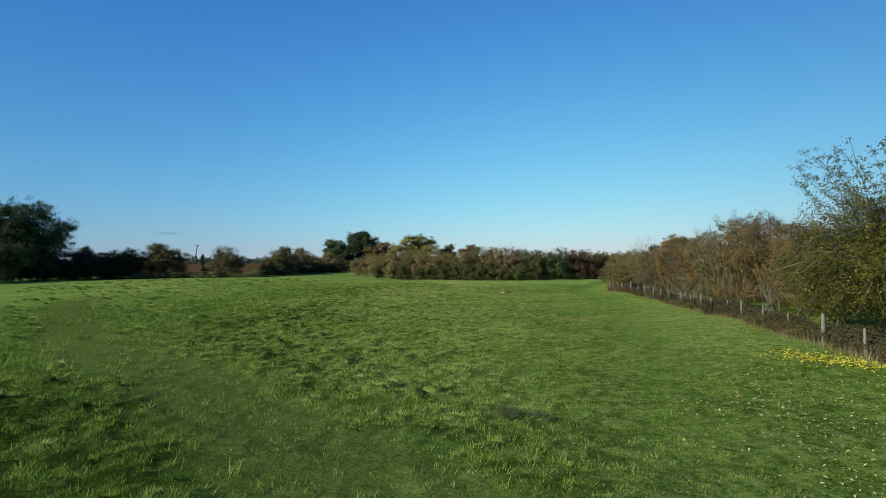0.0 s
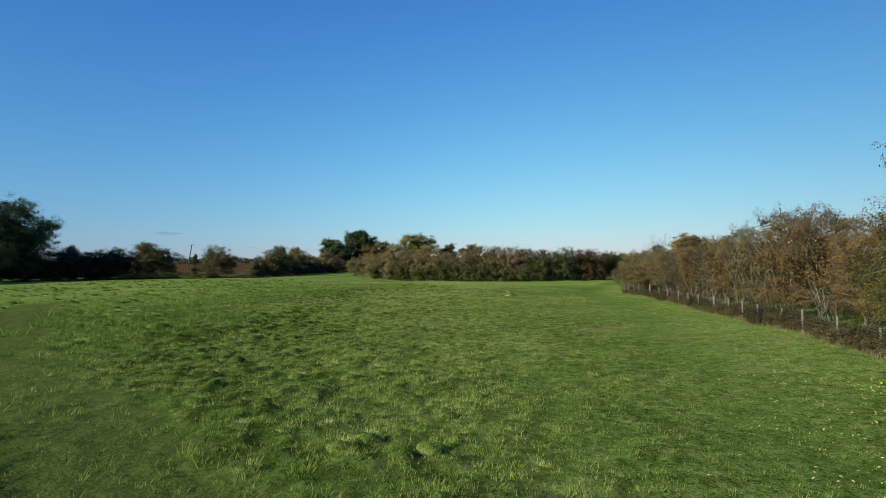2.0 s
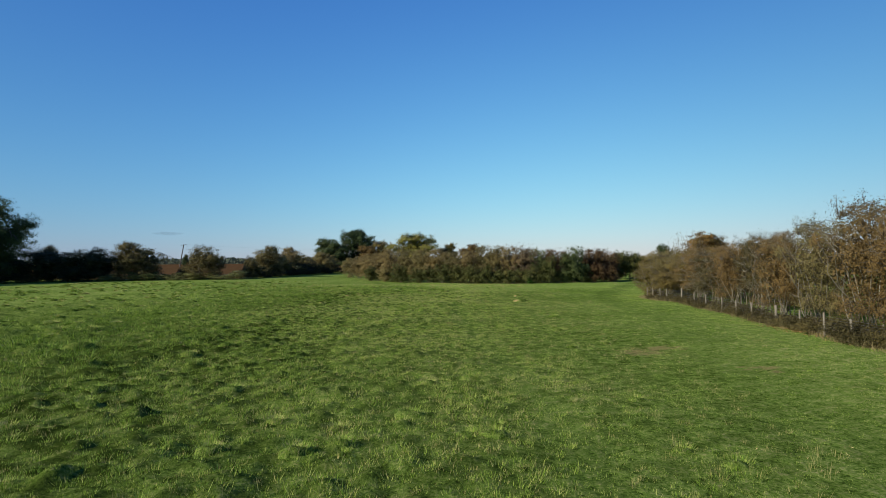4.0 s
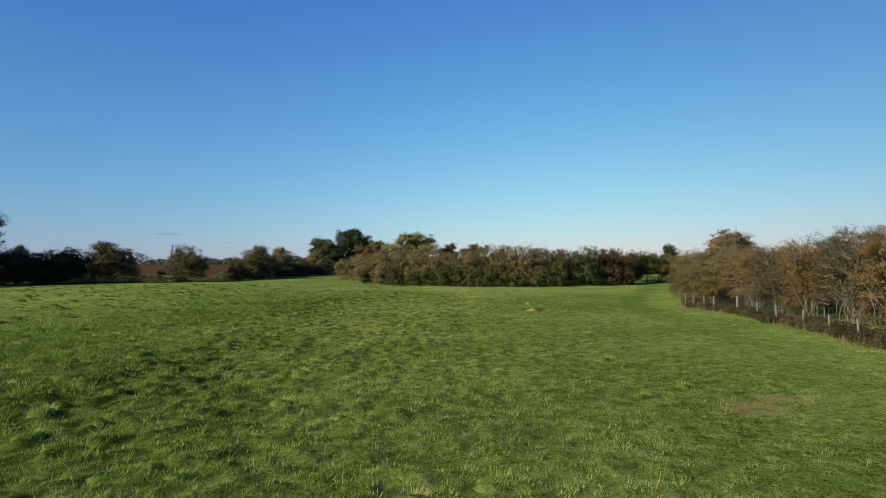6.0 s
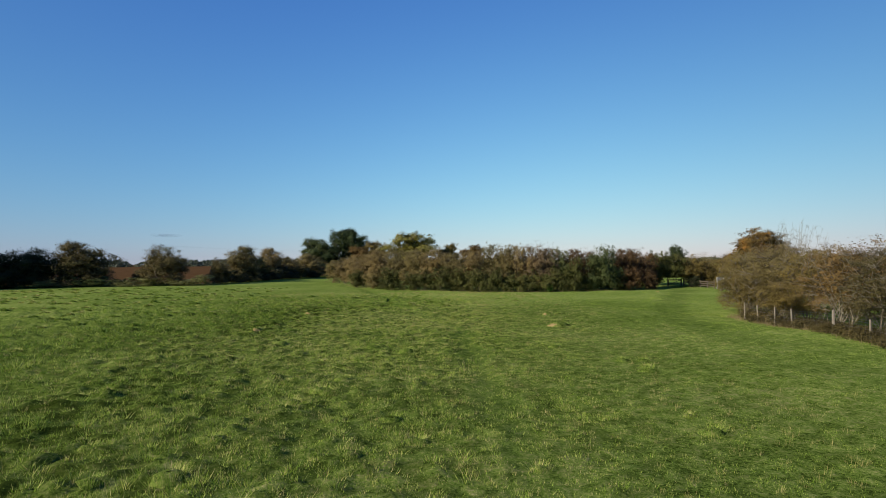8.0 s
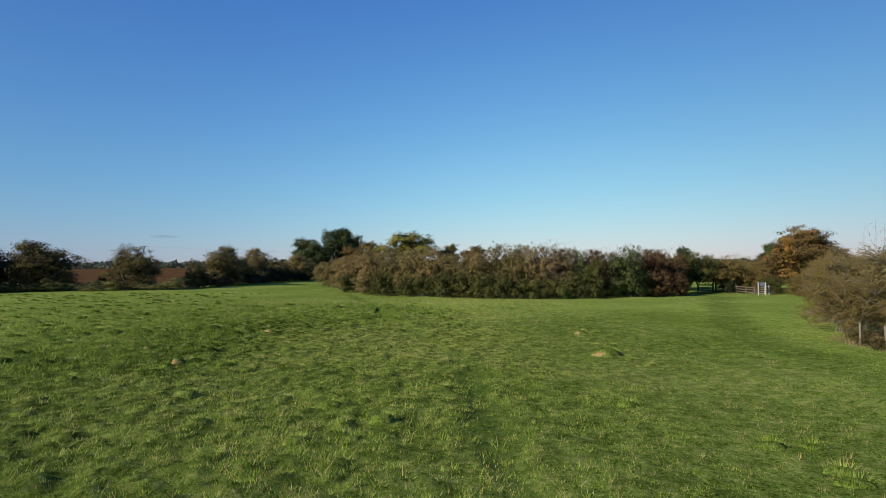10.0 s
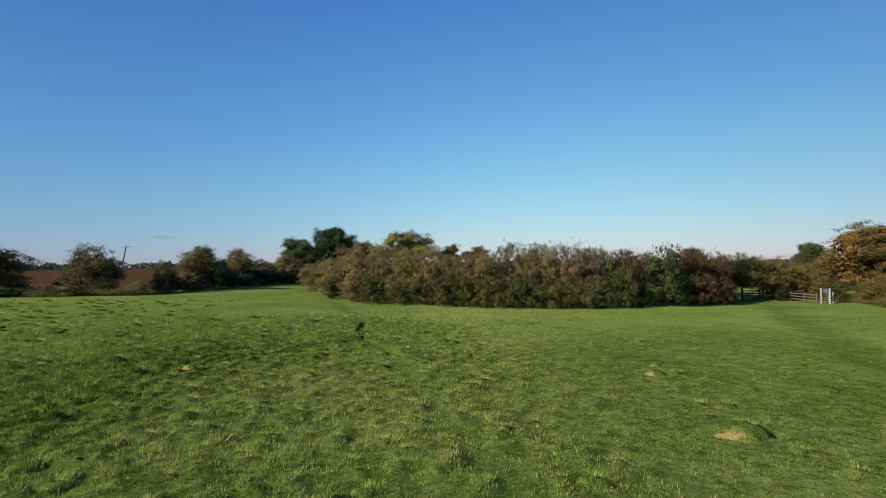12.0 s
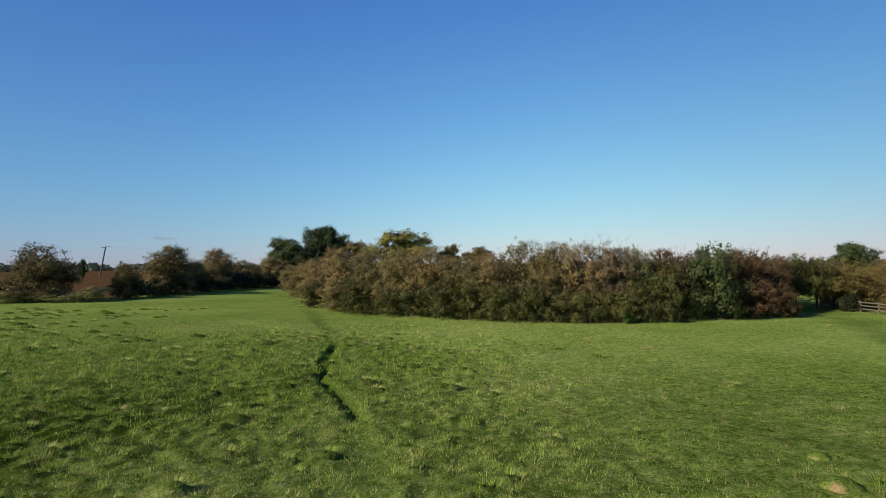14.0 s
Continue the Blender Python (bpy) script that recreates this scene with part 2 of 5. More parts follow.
def ground_material():
    """Turf; worn tracks, ploughed earth and bare spots come from the sheet's own attributes."""
    m, t, p = nodes_of("turf")
    big, mid, fine = noise_of(t, 0.09, 4.0), noise_of(t, 1.3, 5.0, 0.7), noise_of(t, 15.0, 6.0, 0.72)
    tuft = noise_of(t, 4.2, 4.0, 0.6)
    f = mathed(t, "ADD", mathed(t, "MULTIPLY", big, 0.26), mathed(t, "MULTIPLY", mid, 0.24))
    f = mathed(t, "ADD", f, mathed(t, "MULTIPLY", tuft, 0.5))
    f = mathed(t, "ADD", f, mathed(t, "SUBTRACT", mathed(t, "MULTIPLY", fine, 0.95), 0.46))
    turf = ramp(t, f, [(0.35, (0.044, 0.069, 0.01)), (0.49, (0.168, 0.25, 0.038)), (0.61, (0.29, 0.328, 0.085)), (0.77, (0.54, 0.455, 0.21))])
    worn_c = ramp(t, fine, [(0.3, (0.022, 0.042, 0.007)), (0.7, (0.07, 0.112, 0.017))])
    plough_c = ramp(t, noise_of(t, 0.6, 6.0, 0.7), [(0.3, (0.062, 0.034, 0.015)), (0.7, (0.125, 0.07, 0.032))])
    earth_c = ramp(t, fine, [(0.3, (0.15, 0.1, 0.042)), (0.7, (0.38, 0.28, 0.12))])
    # dark thatch, its colour deepened for the shade between blades
    thatch_shade = ramp(t, f, [(0.3, (0.01, 0.016, 0.003)), (0.55, (0.028, 0.044, 0.006)), (0.8, (0.075, 0.088, 0.02))])
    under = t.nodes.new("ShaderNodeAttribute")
    under.attribute_name = "thatch_shade"
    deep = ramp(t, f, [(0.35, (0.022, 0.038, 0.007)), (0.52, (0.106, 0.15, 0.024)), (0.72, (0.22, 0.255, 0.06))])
    deep_green = t.nodes.new("ShaderNodeAttribute")
    deep_green.attribute_name = "deep_green"
    c = mixed(t, deep_green.outputs["Fac"], turf, deep)
    c = mixed(t, under.outputs["Fac"], c, thatch_shade)
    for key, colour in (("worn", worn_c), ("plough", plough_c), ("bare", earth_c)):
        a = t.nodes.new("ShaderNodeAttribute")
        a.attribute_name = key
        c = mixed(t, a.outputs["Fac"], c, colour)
    t.links.new(c, p.inputs["Base Color"])
    p.inputs["Roughness"].default_value, p.inputs["Specular IOR Level"].default_value = 0.9, 0.0
    h = mathed(t, "ADD", mathed(t, "MULTIPLY", mid, 0.4), mathed(t, "ADD", mathed(t, "MULTIPLY", fine, 0.16), mathed(t, "MULTIPLY", tuft, 0.4)))
    bumped(t, p, h, 1.0, 0.12)
    return m


M_BLADE, M_TURF = blade_material(), ground_material()


# ---- mesh tools ----
def mesh_np(name, verts, faces, material=None):
    """A mesh from arrays: verts (n, 3) and faces (m, k)."""
    me = bpy.data.meshes.new(name)
    verts, faces = np.asarray(verts, dtype=np.float32), np.asarray(faces, dtype=np.int32)
    k = faces.shape[1]
    me.vertices.add(len(verts))
    me.vertices.foreach_set("co", verts.ravel())
    me.loops.add(faces.size)
    me.loops.foreach_set("vertex_index", faces.ravel())
    me.polygons.add(len(faces))
    me.polygons.foreach_set("loop_start", np.arange(0, faces.size, k, dtype=np.int32))
    me.update(calc_edges=True)
    if material:
        me.materials.append(material)
    return me


def joined(pieces):
    vs, fs, at = [], [], 0
    for v, f in pieces:
        vs.append(v)
        fs.append(f + at)
        at += len(v)
    return np.concatenate(vs), np.concatenate(fs)


def tubes(P, R, sides=3):
    """Tapered tubes along polylines P (n, k, 3) with radii R (n, k)."""
    n, k, _ = P.shape
    d = P[:, -1] - P[:, 0]
    d /= np.linalg.norm(d, axis=1, keepdims=True) + 1e-9
    ref = np.where(np.abs(d[:, 2:3]) > 0.8, np.array([[1.0, 0, 0]]), np.array([[0, 0, 1.0]]))
    u = np.cross(d, ref)
    u /= np.linalg.norm(u, axis=1, keepdims=True) + 1e-9
    w = np.cross(d, u)
    a = np.arange(sides) * 2 * np.pi / sides
    ring = u[:, None, :] * np.cos(a)[None, :, None] + w[:, None, :] * np.sin(a)[None, :, None]
    V = P[:, :, None, :] + R[:, :, None, None] * ring[:, None, :, :]
    i = np.arange(n)[:, None, None] * k * sides
    j = np.arange(k - 1)[None, :, None] * sides
    s = np.arange(sides)[None, None, :]
    s2 = (s + 1) % sides
    F = np.stack([i + j + s, i + j + s2, i + j + sides + s2, i + j + sides + s], axis=-1)
    return V.reshape(-1, 3), F.reshape(-1, 4)


def leaves(rng, C, size, spread=0.35, flat=0.0, facing=None, small=False, slim=1.0):
    """Leaf blades (kite-shaped quads) at the points C, at random or, where facing is given, turned roughly that way."""
    n = len(C)
    d = rng.normal(size=(n, 3))
    d[:, 2] *= 1 - flat
    d /= np.linalg.norm(d, axis=1, keepdims=True)
    e = rng.normal(size=(n, 3))
    if facing is not None:
        up = facing + rng.normal(size=(n, 3)) * 0.5
        up /= np.linalg.norm(up, axis=1, keepdims=True)
        d -= (d * up).sum(1, keepdims=True) * up
        d /= np.linalg.norm(d, axis=1, keepdims=True) + 1e-9
        e = np.cross(up, d)
    e -= (e * d).sum(1, keepdims=True) * d
    e /= np.linalg.norm(e, axis=1, keepdims=True)
    L = (size * rng.uniform(1 - spread, 1 + spread, n))[:, None]
    W = L * slim * rng.uniform(0.26, 0.42, n)[:, None]
    fold = np.cross(d, e) * L * 0.12
    if small:
        W = L * rng.uniform(0.34, 0.52, n)[:, None]
        V = np.stack([C - d * L * rng.uniform(0.2, 0.5, (n, 1)) + e * W, C - d * L * rng.uniform(0.2, 0.5, (n, 1)) - e * W, C + d * L * 0.55], axis=1)
        return V.reshape(-1, 3), np.arange(n * 3).reshape(n, 3)
    V = np.stack([C - d * L * 0.5, C + e * W + fold, C + d * L * 0.5, C - e * W + fold], axis=1)
    return V.reshape(-1, 3), np.arange(n * 4).reshape(n, 4)


def plant(seed, height, radius, low=0.1, stems=5, clusters=300, per=30, leaf=0.12, puff=0.3, twig=0.012, stem_r=0.06, shell=0.5, wild=0.2, ragged=0.25, trunk=0.0, boxy=0.0, core=1.2, twiggy=0.7, reach=0.72, spur=0.0, clumps=0, skirt=0.0):
    """A woody plant at the origin: stems or one trunk, limbs, twigs to each leaf cluster, and leaves round the twig ends.
    Returns the arrays of wood, twigs and leaves."""
    rng = np.random.default_rng(seed)
    mid, half = height * (low + 1) / 2, height * (1 - low) / 2
    # limbs
    tips = rng.normal(size=(stems, 3))
    tips /= np.linalg.norm(tips, axis=1, keepdims=True)
    tips[:, 2] = np.abs(tips[:, 2]) * 0.9
    tips = tips * np.array([radius * reach, radius * reach, half * 0.8]) + np.array([0, 0, mid])
    k = 7
    s = np.linspace(0, 1, k)[None, :, None]
    base = rng.normal(size=(stems, 3)) * np.array([radius * 0.16, radius * 0.16, 0]) * (0.3 if trunk else 1.0)
    base[:, 2] = height * trunk * 0.85 if trunk else -0.15
    bend = rng.normal(size=(stems, 1, 3)) * height * 0.05
    limbs = base[:, None, :] * (1 - s) + tips[:, None, :] * s
    limbs[:, :, :2] -= (tips[:, None, :2] - base[:, None, :2]) * (s * (1 - s)) * 0.7
    limbs += bend * np.sin(np.pi * s) + rng.normal(size=limbs.shape) * 0.02 * height * np.sin(np.pi * s)
    R = stem_r * (1.0 - 0.8 * np.linspace(0, 1, k))[None, :] * rng.uniform(0.6, 1.2, (stems, 1))
    wood = [tubes(limbs, R, 6)]
    if trunk:
        tp = np.zeros((1, 6, 3))
        tp[0, :, 2] = np.linspace(-0.2, height * trunk, 6)
        tp[0, :, :2] = rng.normal(size=(6, 2)) * radius * 0.012
        tr = np.array([[1.55, 1.2, 1.05, 1.0, 0.95, 0.9]]) * stem_r * 1.9
        wood.append(tubes(tp, tr, 9))
    # leaf clusters in an uneven crown
    d = rng.normal(size=(clusters, 3))
    d /= np.linalg.norm(d, axis=1, keepdims=True)
    d *= 1 + boxy * (1 / (np.abs(d) ** 4).sum(1, keepdims=True) ** 0.25 - 1)
    lobes = rng.normal(size=(9, 3))
    lobes /= np.linalg.norm(lobes, axis=1, keepdims=True)
    lump = 1 + ragged * (np.max(d @ lobes.T, axis=1) - 0.75) * 1.6
    r = (shell + (1 - shell) * rng.random(clusters)) * lump * rng.uniform(1 - wild * 0.4, 1 + wild * 0.5, clusters)
    T = d * r[:, None] * np.array([radius, radius, half]) + np.array([0, 0, mid])
    if clumps:
        # separate rounded heads of foliage
        u = rng.normal(size=(clumps, 3))
        u /= np.linalg.norm(u, axis=1, keepdims=True)
        u[:, 2] = np.where(rng.random(clumps) < 0.45, np.abs(u[:, 2]), u[:, 2])
        u[:, 2] = np.clip(u[:, 2], -0.85, 0.86)
        u *= 1 + boxy * (1 / (np.abs(u) ** 4).sum(1, keepdims=True) ** 0.25 - 1)
        heads = u * rng.uniform(0.5, 0.8, (clumps, 1)) * np.array([radius, radius, half * 1.2]) + np.array([0, 0, mid])
        # some heads hang low, down to the ground
        foot = rng.random(clumps) < skirt
        turn, wide = rng.uniform(0, 2 * np.pi, clumps), rng.uniform(0.45, 0.78, clumps) * radius
        low_heads = np.stack([wide * np.cos(turn), wide * np.sin(turn), height * rng.uniform(low + 0.06, 0.42, clumps)], 1)
        heads = np.where(foot[:, None], low_heads, heads)
        size = radius * rng.uniform(0.26, 0.44, clumps) * min(1.0, (26 / clumps) ** 0.33)
        i = rng.integers(clumps, size=clusters)
        T = heads[i] + d * (size[i] * rng.uniform(0.6, 1.05, clusters))[:, None] * np.array([1, 1, 0.75])
    T[:, 2] = np.where(T[:, 2] < height * low * 0.7 + 0.12, height * low * 0.7 + 0.12 + rng.random(clusters) * 0.3, T[:, 2])
    S = limbs[:, 2:].reshape(-1, 3)
    if spur:
        i, a = rng.integers(stems, size=clusters), rng.uniform(1.5, k - 1.01, clusters)
        j = a.astype(int)
        on = limbs[i, j] * (1 - a + j)[:, None] + limbs[i, j + 1] * (a - j)[:, None]
        T = on + rng.normal(size=T.shape) * spur
    D = ((T[:, None, :] - S[None]) ** 2).sum(-1) + np.where(S[None, :, 2] > T[:, None, 2], 2.0, 0)
    A = on if spur else S[np.argmin(D, axis=1)]
    far = np.linalg.norm(A - T, axis=1, keepdims=True)
    A = T + (A - T) * np.minimum(1, 0.3 * radius / (far + 1e-6))
    B = (A + T) / 2 + rng.normal(size=T.shape) * 0.035 * radius + np.array([0, 0, 0.012 * height])
    over = T + (T - B) * rng.uniform(0.0, 0.35, clusters)[:, None]
    P = np.stack([A, B, over], axis=1)
    TR = twig * np.array([[2.0, 1.2, 0.45]]) * rng.uniform(0.7, 1.3, (clusters, 1))
    twigs = tubes(P, TR, 3)
    # leaves
    q = rng.random((clusters, per, 1))
    C = T[:, None, :] * (0.35 + 0.65 * q) + B[:, None, :] * (0.65 - 0.65 * q)
    off = rng.normal(size=(clusters, per, 3)) * np.array([1, 1, 0.75])
    C = (C + off * puff).reshape(-1, 3)
    out = (C - np.array([0, 0, mid - 0.25 * half])) / np.array([radius, radius, half])
    out = out / (np.linalg.norm(out, axis=1, keepdims=True) + 1e-6)
    if clumps:
        own = C - np.repeat(heads[i], per, axis=0)
        out = 0.45 * out + 0.9 * own / (np.linalg.norm(own, axis=1, keepdims=True) + 1e-6)
    out = out + 0.3 * off.reshape(-1, 3) + np.array([0, 0, 0.25])
    ok = C[:, 2] > 0.05
    C, out = C[ok], out[ok]
    m = int(clusters * core)
    g = rng.normal(size=(m, 3))
    g *= (rng.uniform(0.15, 0.62, m) / np.linalg.norm(g, axis=1))[:, None]
    g = g * np.array([radius, radius, half]) + np.array([0, 0, mid])
    g[:, 2] = np.maximum(g[:, 2], height * low + 0.1)
    small, inner = leaves(rng, C, leaf, facing=out, small=True), leaves(rng, g, leaf * 2.6, small=True)
    cut = rng.random(clusters) < twiggy
    keep = np.repeat(cut, 6)
    return joined(wood), (twigs[0], twigs[1][keep]), joined([small, inner])


def part(name, me, parent, material=None, label=""):
    """A mesh as a part under a thing; its material belongs to the object, so that meshes can be shared."""
    ob = new(name, me)
    ob.parent = parent
    if material:
        if not me.materials:
            me.materials.append(material)
        ob.material_slots[0].link = "OBJECT"
        ob.material_slots[0].material = material
    if label:
        ob["label"] = label
    return ob


def plant_meshes(**kw):
    w, t, l = plant(**kw)
    return mesh_np("wood", *w), mesh_np("twigs", *t), mesh_np("crown", *l)


def put_plant(name, label, category, meshes, x, y, leaf_mat, wood_mat, twig_mat, size=(1, 1, 1), turn=0.0, group="", z=None):
    e = new(name)
    e.empty_display_size = 0.3
    e.matrix_world = Matrix.LocRotScale((x, y, ground_z(x, y) if z is None else z), Euler((0, 0, turn)), Vector(size))
    w, t, l = meshes
    if name.endswith("tree"):
        part("trunk", w, e, wood_mat)
    else:
        part("woody_stool", w, e, wood_mat)["kind"] = "stuff"
    part("branchwork", t, e, twig_mat)["kind"] = "stuff"
    part("crown", l, e, leaf_mat)["kind"] = "stuff"
    return tagged(e, label, category, group)


def smooth(a, b, v):
    q = np.clip((v - a) / (b - a), 0, 1)
    return q * q * (3 - 2 * q)


def tile(cells, seed):
    """A square of smooth noise that repeats at its edges."""
    g = np.random.default_rng(seed).normal(size=(256, 256))
    k = np.fft.fftfreq(256)
    soft = np.exp(-2 * (np.pi * cells) ** 2 * (k[:, None] ** 2 + k[None, :] ** 2))
    g = np.real(np.fft.ifft2(np.fft.fft2(g) * soft))
    return g / g.std()


TILES = (tile(1.2, 1), tile(2.6, 2), tile(1.5, 3))


def sampled(g, x, y, step):
    u, v = x / step, y / step
    i, j = np.floor(u).astype(int), np.floor(v).astype(int)
    a, b = u - i, v - j
    i0, i1, j0, j1 = i % 256, (i + 1) % 256, j % 256, (j + 1) % 256
    return (g[j0, i0] * (1 - a) + g[j0, i1] * a) * (1 - b) + (g[j1, i0] * (1 - a) + g[j1, i1] * a) * b


def relief(x, y):
    """The tussocky unevenness of the turf, stronger on the open meadow than along the mown lane."""
    n1 = sampled(TILES[0], 0.94 * x + 0.34 * y, -0.34 * x + 0.94 * y, 0.15)
    n2 = sampled(TILES[1], 0.77 * x - 0.64 * y, 0.64 * x + 0.77 * y, 0.12)
    n3 = sampled(TILES[2], 0.5 * x + 0.87 * y, -0.87 * x + 0.5 * y, 0.066)
    lumps = np.maximum(n2 - 0.1, 0) * 0.03 + n1 * 0.018 + np.maximum(n1 - 0.8, 0) * 0.035 + np.maximum(n3 + 0.2, 0) * 0.042
    where = smooth(-75, -45, x) * (1 - 0.84 * smooth(-3, 7, x - 3 * smooth(50, 75, y))) * smooth(0, 8, y) * (1 - smooth(98, 112, y))
    return lumps * where * (1 + 0.4 * (1 - smooth(-12, 3, x)))


def ground_z(x, y):
    """The lie of the land: a nearly level meadow, a low swell in it, and a rise towards the ploughed field."""
    x, y = np.asarray(x, dtype=float), np.asarray(y, dtype=float)
    z = 0.32 * smooth(95, 145, y) * smooth(-15, -55, x) + 2.0 * smooth(150, 240, y) * smooth(-45, -75, x)
    z = z + 0.16 * np.exp(-(((x + 8) / 16) ** 2 + ((y - 50) / 18) ** 2))
    z = z + 0.05 * np.sin(x * 0.31 + 1.3) * np.sin(y * 0.23) + 0.03 * np.sin(x * 0.83 + y * 0.57)
    z = z + (0.42 - 0.12 * smooth(30, 44, y)) * smooth(8, 15.5, x) * (1 - 0.75 * smooth(60, 70, y)) * (1 - smooth(80, 100, y)) * smooth(4, 16, y)
    w = worn_track(x, y)
    z = z - 0.07 * w - 0.16 * near_line(x, y, RUT, 0.31) - 0.05 * near_line(x, y, TRAIL_NEAR, 0.6) * smooth(46, 54, y) + relief(x, y) * (1 - 0.7 * w)
    return z if z.ndim else float(z)


# tracks: polylines in plan with half-widths
TRAIL = [(1.2, 65), (-0.5, 72), (-1.7, 76.5), (-2.1, 79), (-2.8, 82.6), (-4.0, 85.8), (-5.5, 90.4), (-6.3, 94.4), (-7.9, 104.4), (-13, 120), (-28, 163)]
RUT = [(-2.6, 81.9), (-3.0, 83.2), (-4.0, 85.8), (-5.4, 88.8), (-5.5, 90.6), (-6.1, 93.0), (-6.4, 96.0), (-6.6, 98.8)]
TRAIL_NEAR = [(3.5, 18), (2.6, 32), (1.9, 41.6), (1.6, 48.7), (1.2, 60), (1.2, 65)]
LANE = [(4.5, 8), (5.9, 13.5), (9.1, 22.4), (13, 40), (14.2, 50), (15.8, 62), (17.2, 71), (19.6, 79), (26.2, 94), (34, 110), (37, 119)]
CROSS = [(-40, 60), (-29.8, 43.6), (-17, 26), (-12.9, 23.4), (-6.3, 16), (-3, 12.2), (-1, 9)]


def near_line(x, y, pts, half):
    best = np.full(np.shape(x), 1e9)
    for (ax, ay), (bx, by) in zip(pts, pts[1:]):
        dx, dy = bx - ax, by - ay
        s = np.clip(((x - ax) * dx + (y - ay) * dy) / (dx * dx + dy * dy), 0, 1)
        best = np.minimum(best, np.hypot(x - ax - s * dx, y - ay - s * dy))
    return 1 - smooth(half * 0.4, half, best)


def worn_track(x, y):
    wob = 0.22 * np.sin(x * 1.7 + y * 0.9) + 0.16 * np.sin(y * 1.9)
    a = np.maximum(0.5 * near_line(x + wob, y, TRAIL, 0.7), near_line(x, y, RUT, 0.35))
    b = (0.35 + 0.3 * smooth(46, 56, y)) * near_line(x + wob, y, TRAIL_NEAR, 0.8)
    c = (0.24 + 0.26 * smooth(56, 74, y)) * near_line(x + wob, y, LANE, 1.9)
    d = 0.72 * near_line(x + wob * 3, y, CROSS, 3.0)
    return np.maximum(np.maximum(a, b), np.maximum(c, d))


# ---- ground: one sheet to the horizon ----
def stretch(lo, hi, step, far, grow=1.16):
    mids = list(np.arange(lo, hi + step / 2, step))
    out, v, s = [], hi, step
    while v < far:
        s *= grow
        v += s
        out.append(v)
    left, v, s = [], lo, step
    while v > -far:
        s *= grow
        v -= s
        left.append(v)
    return np.array(left[::-1] + mids + out)


def nearness(x, y):
    """How close the way passes to a spot on the meadow before it leaves the view."""
    d = np.maximum(np.maximum(10.5, np.abs(x) / 0.8), np.maximum(y - 68, 0))
    return np.maximum(d, np.hypot(x, np.minimum(y - 2, 12)) * 0.8)


def green_depth(x, y):
    """Where the grass is deeper green: leftwards and near the start, with uneven edges."""
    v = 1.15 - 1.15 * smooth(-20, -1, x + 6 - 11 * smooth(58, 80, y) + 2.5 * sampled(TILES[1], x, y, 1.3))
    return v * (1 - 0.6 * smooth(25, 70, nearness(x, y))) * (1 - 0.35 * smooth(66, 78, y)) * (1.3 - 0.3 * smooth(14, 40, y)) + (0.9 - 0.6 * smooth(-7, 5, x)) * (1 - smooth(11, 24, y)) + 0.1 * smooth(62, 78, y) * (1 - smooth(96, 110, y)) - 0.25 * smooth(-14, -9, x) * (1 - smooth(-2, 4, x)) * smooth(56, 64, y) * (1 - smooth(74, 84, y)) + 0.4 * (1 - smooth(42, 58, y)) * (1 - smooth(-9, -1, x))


BARE_SPOTS = ((9.1, 38, 0.95), (8.4, 37.2, 0.6), (10.2, 38.6, 0.6), (11.8, 33.2, 0.5), (15.8, 31.0, 0.7))


def build_ground():
    xs, ys = stretch(-38, 22, 0.32, 4200, 1.2), stretch(9, 112, 0.28, 4200, 1.2)
    xs = np.concatenate([xs[xs < -13], np.arange(-13, 9.5, 0.145), xs[xs > 9.5]])
    ys = np.concatenate([ys[ys < 9], np.arange(9, 92, 0.17), ys[ys > 92]])
    X, Y = np.meshgrid(xs, ys)
    rng = np.random.default_rng(3)
    Z = np.asarray(ground_z(X, Y))
    ny, nx = X.shape
    V = np.stack([X, Y, Z], -1).reshape(-1, 3)
    i = (np.arange(ny - 1)[:, None] * nx + np.arange(nx - 1)[None, :]).ravel()
    me = mesh_np("ground", V, np.stack([i, i + 1, i + nx + 1, i + nx], 1), M_TURF)
    me.polygons.foreach_set("use_smooth", np.ones(len(me.polygons), dtype=bool))
    x, y = V[:, 0], V[:, 1]
    plough = smooth(142, 150, y) * smooth(-48, -52, x - 0.1 * (y - 145)) + smooth(620, 640, y)
    bare = np.zeros(len(x))
    for bx, by, br in BARE_SPOTS:
        d = np.hypot(x - bx, (y - by)) + rng.normal(size=len(x)) * br * 0.45
        bare = np.maximum(bare, (1 - smooth(br * 0.3, br, d)) * 0.62)
    bare = np.maximum(bare, 0.08 * near_line(x, y, CROSS, 2.8))
    # shade put into the colour of gaps between tufts and the near ground
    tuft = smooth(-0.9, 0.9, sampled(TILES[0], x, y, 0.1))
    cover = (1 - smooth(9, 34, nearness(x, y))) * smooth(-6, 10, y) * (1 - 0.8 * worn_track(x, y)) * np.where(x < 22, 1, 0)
    for key, v in (("thatch_shade", np.clip(cover * (1 - 0.25 * smooth(-14, -4, x) - 0.15 * smooth(-1, 8, x) + 0.3 * (1 - smooth(11, 18, y)) * (1 - smooth(-5, 5, x))) * (1.0 - 0.4 * tuft + 0.3 * green_depth(x, y) * (1 - 1.2 * tuft)), 0, 1)), ("deep_green", green_depth(x, y) * 0.9), ("worn", worn_track(x, y) * 0.9), ("plough", np.clip(plough, 0, 1)), ("bare", bare)):
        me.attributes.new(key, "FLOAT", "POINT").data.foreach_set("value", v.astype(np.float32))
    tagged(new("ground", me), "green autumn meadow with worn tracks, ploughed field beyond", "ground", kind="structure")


build_ground()


